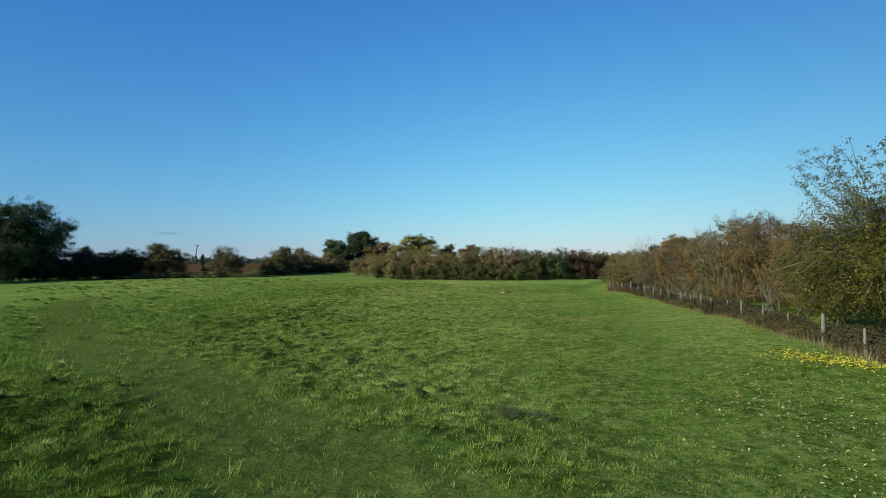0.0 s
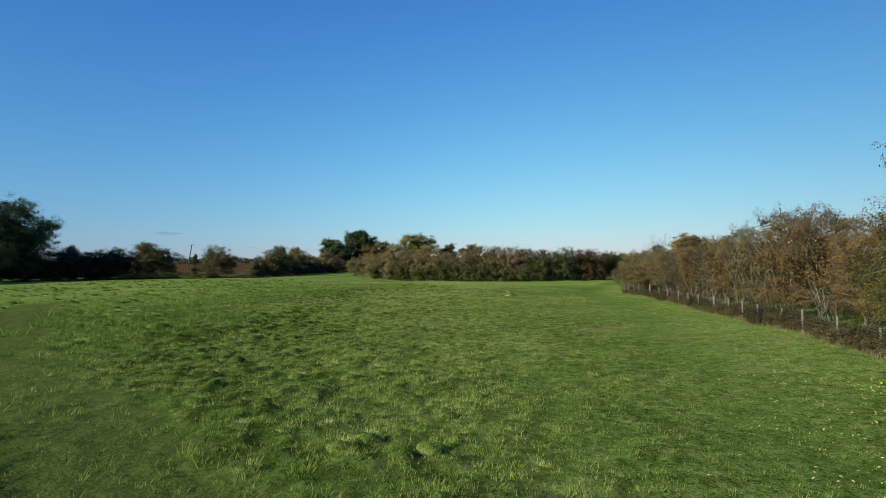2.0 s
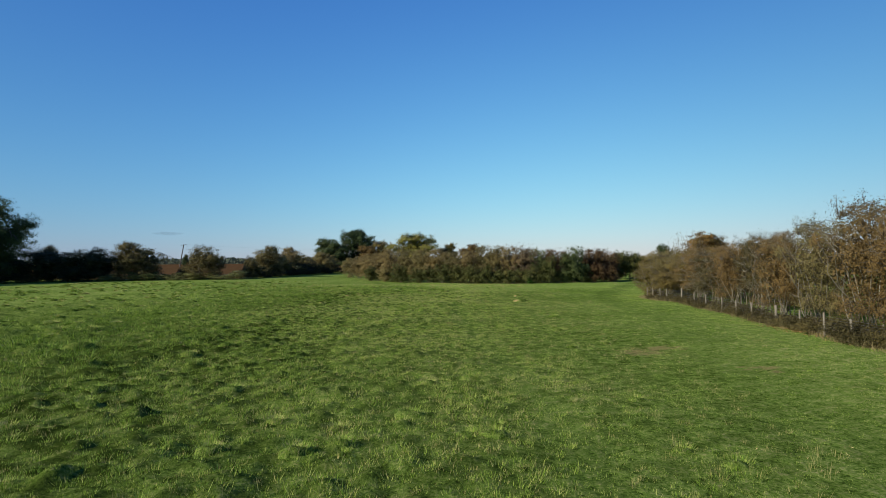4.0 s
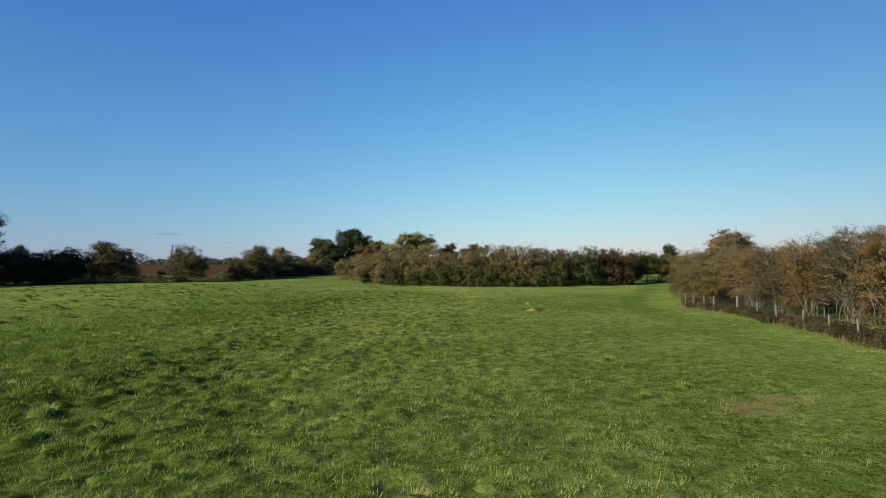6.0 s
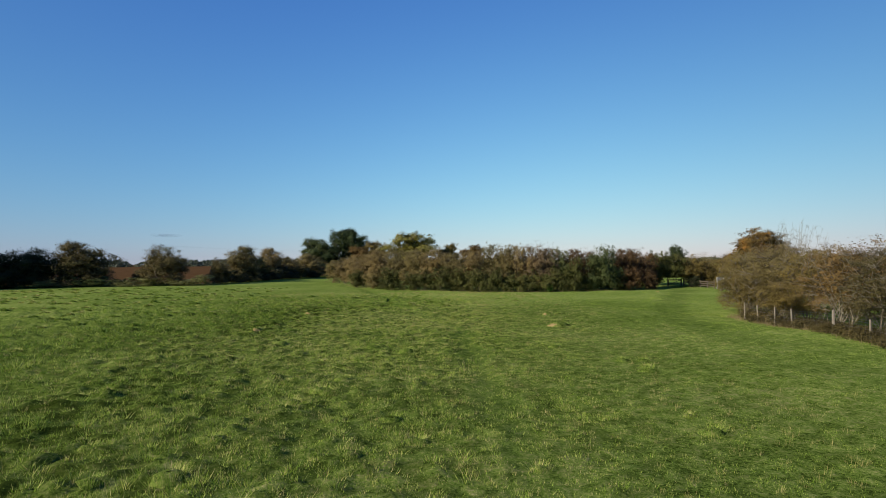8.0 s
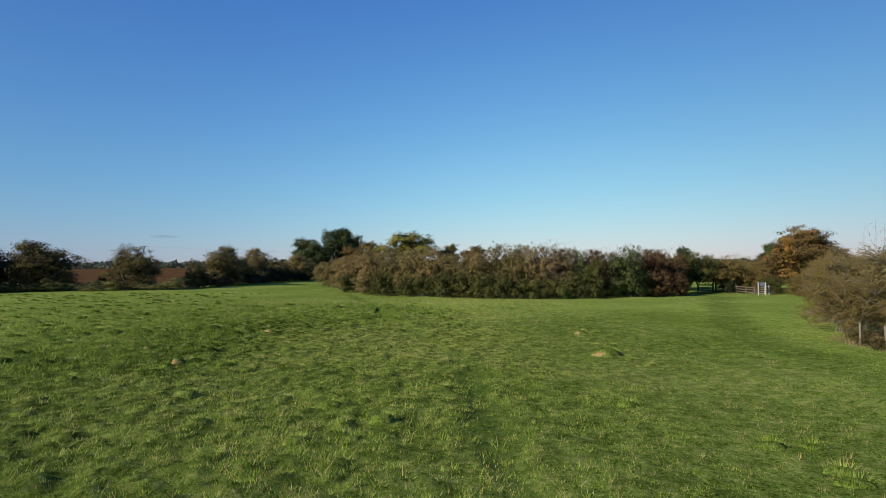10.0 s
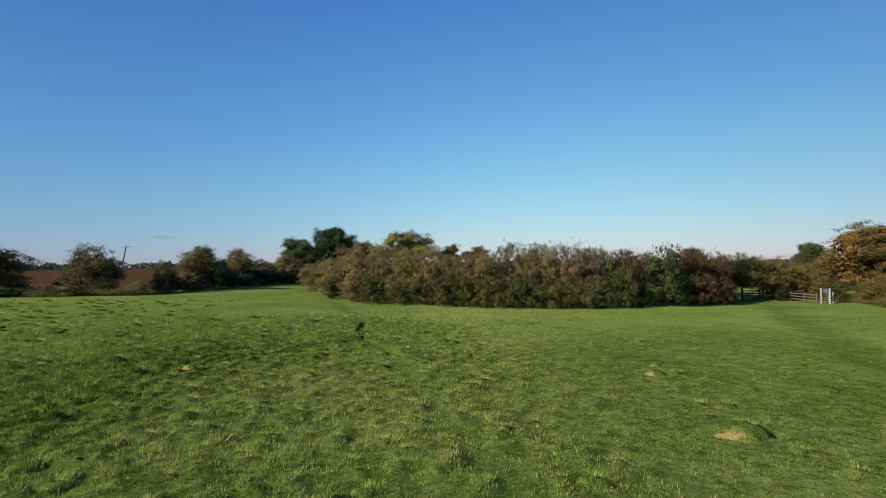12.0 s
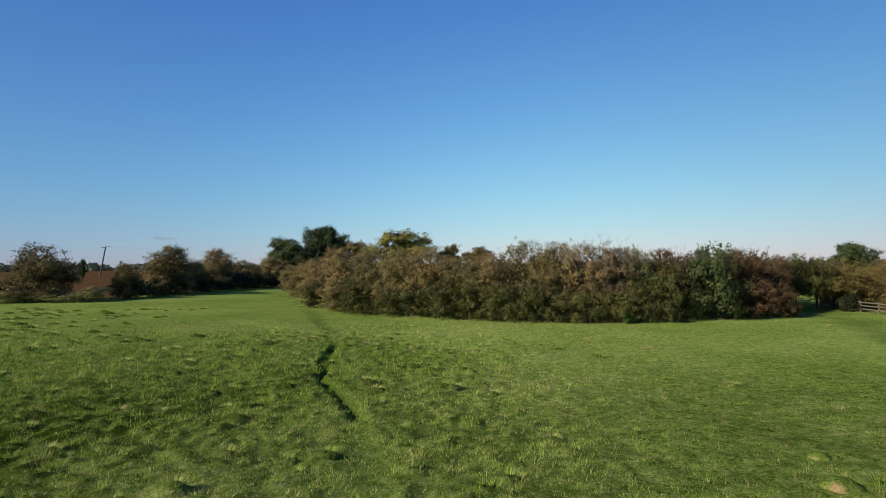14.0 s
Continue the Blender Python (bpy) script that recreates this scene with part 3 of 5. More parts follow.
# ---- grass: blades, denser where the way passes close ----
def build_grass():
    rng = np.random.default_rng(11)
    n = 580000
    tx, ty = rng.uniform(-70, 38, n), rng.uniform(8, 126, n)
    near = nearness(tx, ty)
    patch = 0.55 + 0.45 * np.sin(tx * 0.9 + 2 * np.sin(ty * 0.37)) * np.sin(ty * 0.8 + 1.5 * np.sin(tx * 0.5))
    tuft = smooth(-0.9, 0.9, sampled(TILES[0], tx, ty, 0.1))
    tuft = tuft + (smooth(-0.6, 1.2, sampled(TILES[1], tx, ty, 0.15)) - tuft) * smooth(20, 38, near)
    fine = smooth(-0.5, 1.0, sampled(TILES[2], 0.8 * tx - 0.6 * ty, 0.6 * tx + 0.8 * ty, 0.042))
    tuft = tuft + (0.35 * tuft + 0.65 * fine - tuft) * (1 - smooth(20, 34, near))
    keep = rng.random(n) < 1.35 * (10.5 / near) ** 1.7 * (0.16 + 0.84 * tuft) * (0.7 + 0.3 * patch) * (1 - 0.75 * worn_track(tx, ty)) * (1 - 0.5 * near_line(tx, ty, CROSS, 2.6)) * ((tx < 22) | (ty > 80)) * (1 - smooth(24, 46, near))
    for bx, by, br in BARE_SPOTS:
        keep &= (np.hypot(tx - bx, ty - by) > br * 0.9) | (rng.random(n) < 0.3)
    tx, ty, near, patch, tuft = tx[keep], ty[keep], near[keep], patch[keep], tuft[keep]
    m, per = len(tx), 11
    right = smooth(0, 10, tx)
    big = rng.random(m) ** 3
    rad = (0.07 + 0.14 * big) * np.clip(near / 12, 1, 2.6)
    tall = (0.05 - 0.02 * right + 0.075 * big * (1 - 0.7 * right)) * (0.8 + 0.4 * patch) * (0.3 + 1.5 * tuft + (0.5 - 0.9 * tuft) * right) * (1 + 0.5 * green_depth(tx, ty) * tuft) * (0.75 + 0.5 * smooth(-1, 1, sampled(TILES[1], tx, ty, 0.2))) * np.clip(near / 16, 0.85, 1.7)
    ang, q = rng.uniform(0, 2 * np.pi, (m, per)), np.sqrt(rng.random((m, per)))
    x, y = tx[:, None] + rad[:, None] * q * np.cos(ang), ty[:, None] + rad[:, None] * q * np.sin(ang)
    z = np.asarray(ground_z(tx, ty))[:, None] + 0 * x
    L = tall[:, None] * rng.uniform(0.55, 1.15, (m, per)) * np.where(rng.random((m, per)) < 0.006, 1.6, 1.0)
    W = rng.uniform(0.005, 0.0095, (m, per)) * ((near / 10.5) ** 0.8 * (1 - 0.38 * right))[:, None]
    a = rng.uniform(0, 2 * np.pi, (m, per))
    b = ang + rng.normal(size=(m, per)) * 0.6
    lean = L * rng.uniform(0.2, 1.3, (m, per))
    V = np.empty((m, per, 3, 3))
    V[..., 0, :] = np.stack([x - np.cos(a) * W, y - np.sin(a) * W, z - 0.03], -1)
    V[..., 1, :] = np.stack([x + np.cos(a) * W, y + np.sin(a) * W, z - 0.03], -1)
    V[..., 2, :] = np.stack([x + np.cos(b) * lean, y + np.sin(b) * lean, z + L], -1)
    me = mesh_np("grass", V.reshape(-1, 3), np.arange(m * per * 3).reshape(-1, 3), M_BLADE)
    # deeper green, plus blades between tufts darkened in place of shade
    me.attributes.new("deep_green", "FLOAT", "POINT").data.foreach_set("value", np.repeat(green_depth(tx, ty) * (1.25 - 0.6 * tuft) + 0.4 * (0.55 - tuft) + 0.5 * right, per * 3).astype(np.float32))
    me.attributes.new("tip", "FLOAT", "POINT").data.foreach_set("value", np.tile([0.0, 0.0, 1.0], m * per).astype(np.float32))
    tagged(new("grass", me), "short green meadow grass with straw-coloured blades", "grass", kind="stuff")


build_grass()


def build_tussocks():
    """Hummocks of longer grass scattered over the meadow."""
    rng = np.random.default_rng(5)
    n = 1900
    x, y = rng.uniform(-75, 16, n), rng.uniform(12, 128, n)
    keep = (rng.random(n) < np.where(x < 2, 0.9, np.where(x < 9, 0.22, 0.03))) & (worn_track(x, y) < 0.2) & (x > -0.72 * (y + 6)) & ((y < 104) | (x < -26))
    x, y = x[keep], y[keep]
    # hummocks of known place
    x = np.concatenate([x, [8.3, 8.0, -4.5, -0.7, 2.0, 8.1, -15.3, -16.0, -28.2, 1.3, -5.7, -13.3, 9.3, 1.7, 2.6, 9.4, -15.2, -10.8, -14.8, -8.4, -10.3, -5.5, 1.5, 11.4, 2.9, 8.2]])
    y = np.concatenate([y, [69.0, 69.2, 27.4, 44.8, 43.0, 71.7, 55.3, 45.0, 55.0, 75.4, 92.4, 77.3, 87.6, 14.6, 14.4, 76.4, 86.2, 83.7, 94.5, 86.4, 79.0, 78.7, 77.1, 86.2, 80.6, 93.4]])
    n = len(x)
    r = rng.uniform(0.17, 0.42, n) * np.where(rng.random(n) < 0.2, 1.3, 1) * (1 + 0.35 * smooth(-9, -22, x))
    h = r * rng.uniform(0.16, 0.32, n)
    z = np.asarray(ground_z(x, y))
    rings, seg = 4, 8
    a = np.arange(seg) * 2 * np.pi / seg
    V = np.empty((n, rings, seg, 3))
    edge = rng.uniform(0.75, 1.25, (n, seg))
    for k in range(rings):
        q = 1 - k / (rings - 1)
        rr = r[:, None] * q ** 0.8 * edge * rng.uniform(0.95, 1.05, (n, seg))
        V[:, k, :, 0] = x[:, None] + rr * np.cos(a) * 1.15
        V[:, k, :, 1] = y[:, None] + rr * np.sin(a)
        V[:, k, :, 2] = z[:, None] - (0.05 if k else 0.25) + (h + 0.05)[:, None] * (1 - q ** 2) + rng.normal(size=(n, seg)) * 0.015
    i = np.arange(n)[:, None, None] * rings * seg
    j = np.arange(rings - 1)[None, :, None] * seg
    s = np.arange(seg)[None, None, :]
    F = np.stack([i + j + s, i + j + (s + 1) % seg, i + j + seg + (s + 1) % seg, i + j + seg + s], -1).reshape(-1, 4)
    me = mesh_np("grass_hummocks", V.reshape(-1, 3), F, M_TURF)
    me.polygons.foreach_set("use_smooth", np.ones(len(me.polygons), dtype=bool))
    # hummocks darkened as well, more so farther off, in place of their shade
    for key, v in (("deep_green", 0.35 + 0.5 * green_depth(x, y)), ("thatch_shade", 0.25 + 0.4 * smooth(55, 85, y))):
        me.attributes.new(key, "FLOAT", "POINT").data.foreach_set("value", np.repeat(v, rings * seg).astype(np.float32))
    tagged(new("grass_hummocks", me), "low uneven grassy hummocks across the meadow", "hummocks", kind="stuff")
    per = 190
    near = np.maximum(11, np.hypot(x, np.maximum(y - 60, 8)) * 0.8)
    rad, ang = np.sqrt(rng.random((n, per))) * 1.05, rng.uniform(0, 2 * np.pi, (n, per))
    bx, by = x[:, None] + r[:, None] * rad * np.cos(ang), y[:, None] + r[:, None] * rad * np.sin(ang)
    bz = z[:, None] + h[:, None] * (1 - np.minimum(rad, 1) ** 2) * 0.9
    L = rng.uniform(0.06, 0.16, (n, per)) * (0.7 + r[:, None])
    W = rng.uniform(0.0035, 0.0065, (n, per)) * (near[:, None] / 11) ** 0.6
    out = rng.uniform(0.3, 1.4, (n, per)) * L
    t = ang + 1.57
    P = np.empty((n, per, 3, 3))
    P[..., 0, :] = np.stack([bx - np.cos(t) * W, by - np.sin(t) * W, bz - 0.02], -1)
    P[..., 1, :] = np.stack([bx + np.cos(t) * W, by + np.sin(t) * W, bz - 0.02], -1)
    P[..., 2, :] = np.stack([bx + np.cos(ang) * out, by + np.sin(ang) * out, bz + L], -1)
    m = n * per
    me = mesh_np("tussock_grass", P.reshape(-1, 3), np.arange(m * 3).reshape(m, 3), M_BLADE)
    me.attributes.new("deep_green", "FLOAT", "POINT").data.foreach_set("value", np.repeat(np.where(rng.random(n) < 0.35, -0.4, 0.3 + 0.5 * green_depth(x, y)), per * 3).astype(np.float32))
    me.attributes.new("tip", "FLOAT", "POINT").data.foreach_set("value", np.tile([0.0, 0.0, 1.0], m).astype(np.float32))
    tagged(new("tussock_grass", me), "longer rough grass growing on the hummocks", "grass", kind="stuff")


build_tussocks()

# ---- plants: prototypes ----
HAW = [plant_meshes(seed=s, height=6, radius=2.6, low=0.02, stems=10, clusters=430, per=28, leaf=0.105, puff=0.14, twig=0.009, stem_r=0.04, shell=0.66, wild=0.22, ragged=0.5, boxy=0.45, twiggy=0.6, core=3.0, clumps=48, skirt=0.4) for s in (21, 22, 23, 24)]
SCRUB = [plant_meshes(seed=s, height=6, radius=2.7, low=0.03, stems=17, clusters=500, per=40, leaf=0.064, puff=0.15, twig=0.011, stem_r=0.038, shell=0.55, wild=0.22, ragged=0.55, boxy=0.25, twiggy=1.0, core=2.6, reach=0.8, clumps=46, skirt=0.1) for s in (31, 32, 33, 34)]
LOW = [plant_meshes(seed=s, height=2.8, radius=1.7, low=0.0, stems=5, clusters=220, per=34, leaf=0.09, puff=0.12, clumps=26, skirt=0.5, twig=0.01, stem_r=0.03, shell=0.7, wild=0.15, boxy=0.6, ragged=0.5, twiggy=0.25, core=2.4) for s in (41, 42, 43)]
BRAM = [plant_meshes(seed=s, height=1.1, radius=1.1, low=0.0, stems=6, clusters=110, per=28, leaf=0.09, puff=0.13, twig=0.006, stem_r=0.012, shell=0.5, boxy=0.5, twiggy=0.8, core=3.0) for s in (45, 46)]
FIELD = [plant_meshes(seed=s, height=2.8, radius=1.7, low=0.0, stems=3, clusters=150, per=30, leaf=0.11, puff=0.16, clumps=20, skirt=0.5, twig=0.01, stem_r=0.03, shell=0.65, wild=0.15, boxy=0.7, ragged=0.4, twiggy=0.3) for s in (47, 48)]
BUSH = [plant_meshes(seed=s, height=6, radius=3.4, low=0.0, stems=8, clusters=460, per=30, leaf=0.133, puff=0.2, twig=0.016, stem_r=0.08, shell=0.72, wild=0.07, ragged=0.25, twiggy=0.6, core=3.2, clumps=40, skirt=0.5) for s in (51, 52, 53)]
BACK = [plant_meshes(seed=s, height=6, radius=3.2, low=0.0, stems=6, clusters=230, per=34, leaf=0.117, puff=0.28, twig=0.015, stem_r=0.06, shell=0.6, wild=0.3, ragged=0.45, twiggy=0.4) for s in (55, 56)]
TREE = [plant_meshes(seed=s, height=14, radius=6, low=0.14, stems=11, clusters=340, per=42, leaf=0.32, puff=0.42, twig=0.04, stem_r=0.17, shell=0.68, wild=0.12, ragged=0.7, trunk=0.22, core=2.0, twiggy=0.3, clumps=20) for s in (61, 62, 63)]
MAPLE = [plant_meshes(seed=64, height=14, radius=6, low=0.03, stems=13, clusters=700, per=54, leaf=0.19, puff=0.3, twig=0.03, stem_r=0.14, shell=0.65, wild=0.15, ragged=0.6, trunk=0.15, core=4.0, twiggy=0.5, clumps=52, skirt=0.35)]
BARE = [plant_meshes(seed=s, height=7.5, radius=1.1, low=0.5, stems=12, clusters=110, per=1, leaf=0.04, puff=0.07, twig=0.006, stem_r=0.017, core=0, twiggy=1.0, reach=1.1, spur=0.22) for s in (71, 72)]
rng = random.Random(7)


def pick(protos):
    return protos[rng.randrange(len(protos))]


def hedge_plant(kind, x, y, h, w, leaf_mat, label, category="shrub", group="", wood=None, twig=None):
    base_h, base_r = {"haw": (6.05, 2.6), "scrub": (6.1, 2.7), "low": (2.8, 1.7), "bram": (1.1, 1.1), "field": (2.8, 1.6), "bush": (6, 2.55), "back": (6, 3.0), "tree": (14, 6), "maple": (14, 6), "bare": (7.5, 1.1)}[kind]
    protos = {"haw": HAW, "scrub": SCRUB, "low": LOW, "bram": BRAM, "field": FIELD, "bush": BUSH, "back": BACK, "tree": TREE, "maple": MAPLE, "bare": BARE}[kind]
    name = {"haw": "hawthorn_shrub", "scrub": "scrub_shrub", "low": "bramble_bush", "bram": "bramble_bush", "field": "hedge_bush", "bush": "bush", "back": "bush", "tree": "broadleaf_tree", "maple": "maple_tree", "bare": "bare_sapling"}[kind]
    return put_plant(name, label, category, pick(protos), x, y, leaf_mat, wood or M_TWIG, twig or M_TWIG,
                     (w / base_r, w / base_r * rng.uniform(0.85, 1.1), h / base_h), rng.uniform(0, 6.28), group)


# hedge across the end of the meadow: (x, y, height, radius, leaves, words)
CENTRAL = [
    (-23.5, 152, 4.8, 2.6, M_HEDGE, "olive brown"), (-20.5, 146, 5.3, 2.6, M_HAW, "tawny brown"), (-17.2, 139, 5.8, 2.7, M_HAW, "tawny brown"), (-14.2, 133.5, 6.3, 2.8, M_HAW, "tawny red-brown"),
    (-10.9, 127.5, 6.6, 2.9, M_HAW, "tawny red-brown"), (-7.3, 122.8, 6.4, 2.8, M_HEDGE, "olive brown"), (-4.2, 119.6, 6.7, 2.6, M_HEDGE, "olive brown"), (-1.4, 117.8, 6.6, 2.5, M_HAW, "brown"),
    (1.4, 116.3, 6.3, 2.3, M_HEDGE, "dull olive"), (4.4, 115.0, 6.6, 2.3, M_HAW, "tawny"), (7.0, 114.2, 7.0, 2.4, M_HEDGE, "yellow-olive"), (9.2, 113.6, 6.7, 2.2, M_HEDGE, "yellow-olive"),
    (11.2, 113.1, 6.8, 2.1, M_HAW, "orange-brown"), (13.4, 112.8, 6.6, 2.1, M_PURPLE, "greyish brown, nearly bare"), (15.4, 112.5, 6.6, 2.0, M_PURPLE, "greyish brown, nearly bare"), (17.2, 112.4, 6.4, 2.0, M_GREEN, "yellowish green"),
    (19.4, 113.0, 6.3, 2.1, M_RUSSET, "reddish brown"), (21.6, 113.6, 6.4, 2.0, M_RUSSET, "reddish brown"), (27.4, 115.4, 6.6, 2.4, M_RUSSET, "dark reddish"), (30.3, 116.2, 6.0, 2.2, M_RUSSET, "dark reddish"),
]
for x, y, h, w, mat, word in CENTRAL:
    hedge_plant("haw", x, y, h * rng.uniform(0.96, 1.06) * (1.06 if x < 0 or 11 < x < 20 else 1), w * 1.1, mat, f"overgrown hawthorn with {word} leaves in the hedge", "shrub", "hedge across the meadow")
for x, y, h, w, mat in ((-15.5, 131.2, 3.4, 2.0, M_DARK), (-11.8, 125.6, 3.6, 2.1, M_HEDGE), (-8.2, 121.2, 3.4, 2.0, M_DARK), (-5.2, 118.4, 3.3, 1.9, M_DARK), (-2.4, 116.6, 3.4, 1.9, M_DARK), (0.2, 115.0, 3.2, 1.9, M_DARK),
                        (2.8, 113.9, 3.3, 1.8, M_DARK), (5.3, 112.9, 3.2, 1.8, M_DARK), (7.7, 112.3, 3.3, 1.8, M_DARK), (10.1, 111.7, 3.2, 1.8, M_DARK), (12.4, 111.2, 3.0, 1.7, M_DARK), (14.6, 110.9, 3.2, 1.7, M_DARK), (16.8, 110.9, 3.7, 1.7, M_DARK), (19.0, 111.2, 4.0, 1.7, M_DARK), (21.6, 112.6, 3.4, 1.7, M_DARK), (25.6, 114.2, 3.2, 1.8, M_DARK), (23.6, 114.6, 3.4, 1.8, M_DARK), (28.0, 114.0, 3.0, 1.9, M_RUSSET), (30.6, 115.0, 2.8, 1.5, M_RUSSET)):
    hedge_plant("low", x + rng.uniform(-0.4, 0.4), y + rng.uniform(-1.0, -0.2), h * rng.uniform(0.85, 1.25), w * 1.1, mat, "dense dark green bramble bush at the hedge foot", "bush", "hedge foot")
hedge_plant("low", 23.6, 112.4, 6.4, 3.1, M_GREEN, "dense rounded green bush standing out of the hedge", "bush")
hedge_plant("low", 15.2, 109.6, 1.2, 0.8, M_NETTLE, "small fresh green nettle clump at the hedge foot", "nettles")
for x, y, h in ((13.2, 112.6, 8.3), (15.4, 112.3, 7.7), (11.2, 113.2, 7.5), (12.3, 113.6, 8.0), (14.4, 113.5, 8.2), (16.6, 113.4, 7.4), (7.8, 114.6, 7.4), (5.0, 114.6, 7.1), (-9.0, 124.5, 7.4), (28.2, 115.5, 7.4), (30.2, 116.4, 7.2), (25.6, 115.4, 7.3), (20.6, 113.2, 7.2), (22.4, 114.8, 7.1)):
    hedge_plant("bare", x, y, h, 1.9, M_RUSSET, "thin bare reddish shoots rising above the hedge", "sapling", "bare shoots in the hedge")
for x, y, h in ((25.9, 72.5, 7.7), (27.0, 73.5, 8.2), (27.9, 74.2, 7.9), (26.5, 75.0, 7.6), (27.4, 72.0, 7.4)):
    hedge_plant("bare", x, y, h, 1.0, M_PURPLE, "thin pale bare shoots standing above the hedge", "sapling", "bare shoots in the hedge", M_PALE, M_PALE)

# round the gate gap
# the rearmost shrubs are added, hidden, to shade the grass beyond the gates
for x, y, h, w, mat, word in ((32.2, 117.6, 6.1, 1.7, M_RUSSET, "dark reddish"), (34.6, 120.8, 5.9, 1.5, M_DARK, "dark green"), (33.0, 126.0, 6.4, 2.4, M_RUSSET, "dark reddish"), (36.6, 127.5, 5.8, 2.4, M_OLIVE, "olive brown"), (38.2, 132.0, 5.6, 2.4, M_DARK, "dark green"), (42.6, 120.0, 4.6, 1.7, M_OLIVE, "olive"), (42.8, 124.5, 5.0, 2.6, M_OLIVE, "olive brown"), (45.5, 123.0, 4.9, 2.6, M_OLIVE, "olive brown"), (44.3, 118.6, 3.8, 2.0, M_OLIVE, "olive brown")):
    hedge_plant("haw", x, y, h, w, mat, f"hawthorn shrub with {word} leaves beside the gates", "shrub", "shrubs round the gates")
for x, mat, h in ((35.2, M_DARK, 4.3), (37.2, M_DARK, 4.0), (39.4, M_OLIVE, 3.6), (41.4, M_OLIVE, 3.2)):
    # the rear row is added to keep the sun off the grass behind
    for y in (119.6, 124.0):
        e = hedge_plant("low", x + (y - 119.6) * 0.2, y, h, 2.1, mat, "leafy boughs arching over the gateway", "shrub", "boughs over the gateway")
        e.location.z = 1.35
hedge_plant("low", 39.7, 117.9, 1.8, 0.95, M_SHADED, "small dark bramble bush beside the gateway", "bush")
hedge_plant("maple", 51.8, 121.0, 10.2, 6.4, M_ORANGE, "field maple turning orange and gold", "tree", "", M_BARK, M_TWIG)
for x, y, h, w, mat in ((43.5, 114.8, 2.4, 1.5, M_DARK), (45.5, 112.5, 2.6, 1.8, M_OLIVE), (44.5, 108.5, 3.2, 2.0, M_OLIVE), (42.6, 103.5, 3.6, 2.2, M_OLIVE), (47.5, 126, 4.8, 3.0, M_OLIVE), (50.5, 127, 5.0, 3.0, M_OLIVE), (45.0, 128, 5.2, 3.0, M_OLIVE), (47.5, 109, 4.4, 2.6, M_TAWNY), (45.8, 104, 4.6, 2.6, M_TAWNY), (52, 112, 4.6, 3.0, M_OLIVE)):
    hedge_plant("haw" if w < 2.3 else "back", x, y, h, w, mat, "tangled brown and olive scrub beneath the maple", "shrub", "scrub by the maple")

# hedge behind the wire fence
SIDE = [
    (23.6, 31.0, 6.0, 2.7, M_APPLE), (24.4, 35.0, 6.4, 2.8, M_TAWNY), (24.0, 38.6, 7.2, 2.7, M_TAWNY), (24.2, 42.4, 7.8, 2.9, M_TAWNY), (24.0, 46.2, 6.9, 2.8, M_HEDGE), (24.2, 50.0, 6.3, 2.8, M_TAWNY),
    (24.3, 53.8, 6.3, 2.8, M_THORN), (24.4, 57.6, 5.6, 2.7, M_TAWNY), (24.6, 61.2, 5.1, 2.7, M_THORN), (24.8, 64.8, 5.3, 2.8, M_TAWNY), (25.3, 68.6, 5.5, 2.8, M_OLIVE), (25.0, 72.4, 5.6, 2.8, M_HEDGE), (25.2, 76.0, 5.2, 2.7, M_OLIVE), (23.1, 72.2, 3.9, 2.2, M_OLIVE), (22.9, 68.4, 3.0, 1.7, M_OLIVE),
    (27.8, 80.4, 5.0, 2.7, M_OLIVE), (31.2, 84.6, 4.9, 2.7, M_OLIVE), (33.8, 88.8, 4.8, 2.7, M_TAWNY), (36.6, 92.8, 4.8, 2.6, M_TAWNY), (39.4, 97.0, 4.7, 2.6, M_TAWNY), (42.6, 99.8, 4.6, 2.6, M_OLIVE),
    (28.8, 34, 6.6, 3.2, M_OLIVE), (29, 40, 7.0, 3.2, M_TAWNY), (29, 46, 6.4, 3.2, M_TAWNY), (29.2, 52, 6.0, 3.2, M_OLIVE), (29.5, 58, 5.4, 3.2, M_YELLOW), (30, 64, 5.4, 3.2, M_TAWNY), (31, 70, 5.4, 3.2, M_TAWNY), (33, 77, 5.0, 3.2, M_OLIVE), (38, 84, 4.9, 3.2, M_OLIVE),
]
for x, y, h, w, mat in SIDE:
    hedge_plant("back" if w > 3 else "scrub", x - (1.3 if w < 3 and y < 52 else 0.5), y, h, w, mat, "twiggy hedge shrub with brown leaves and pale branches", "shrub", "hedge behind the wire fence", M_PALE, pick((M_TWIG, M_PALE)))
for k in range(44):
    y = 16.5 + k * 1.27
    x = np.interp(y, [15, 22, 26.4, 32.7, 39.3, 45.2, 50.5, 61, 70, 78], [15.2, 16.2, 16.9, 18.1, 18.9, 19.8, 20.3, 21.1, 21.8, 23.1])
    hedge_plant("bram", x + rng.uniform(-0.1, 0.5), y, rng.uniform(0.6, 0.98) if y < 42 else rng.uniform(0.5, 0.85), rng.uniform(0.85, 1.15), rng.choice((M_BRAMBLE, M_BRAMBLE, M_THORN)), "low dark bramble thicket growing through the wire fence", "bramble", "brambles along the fence")

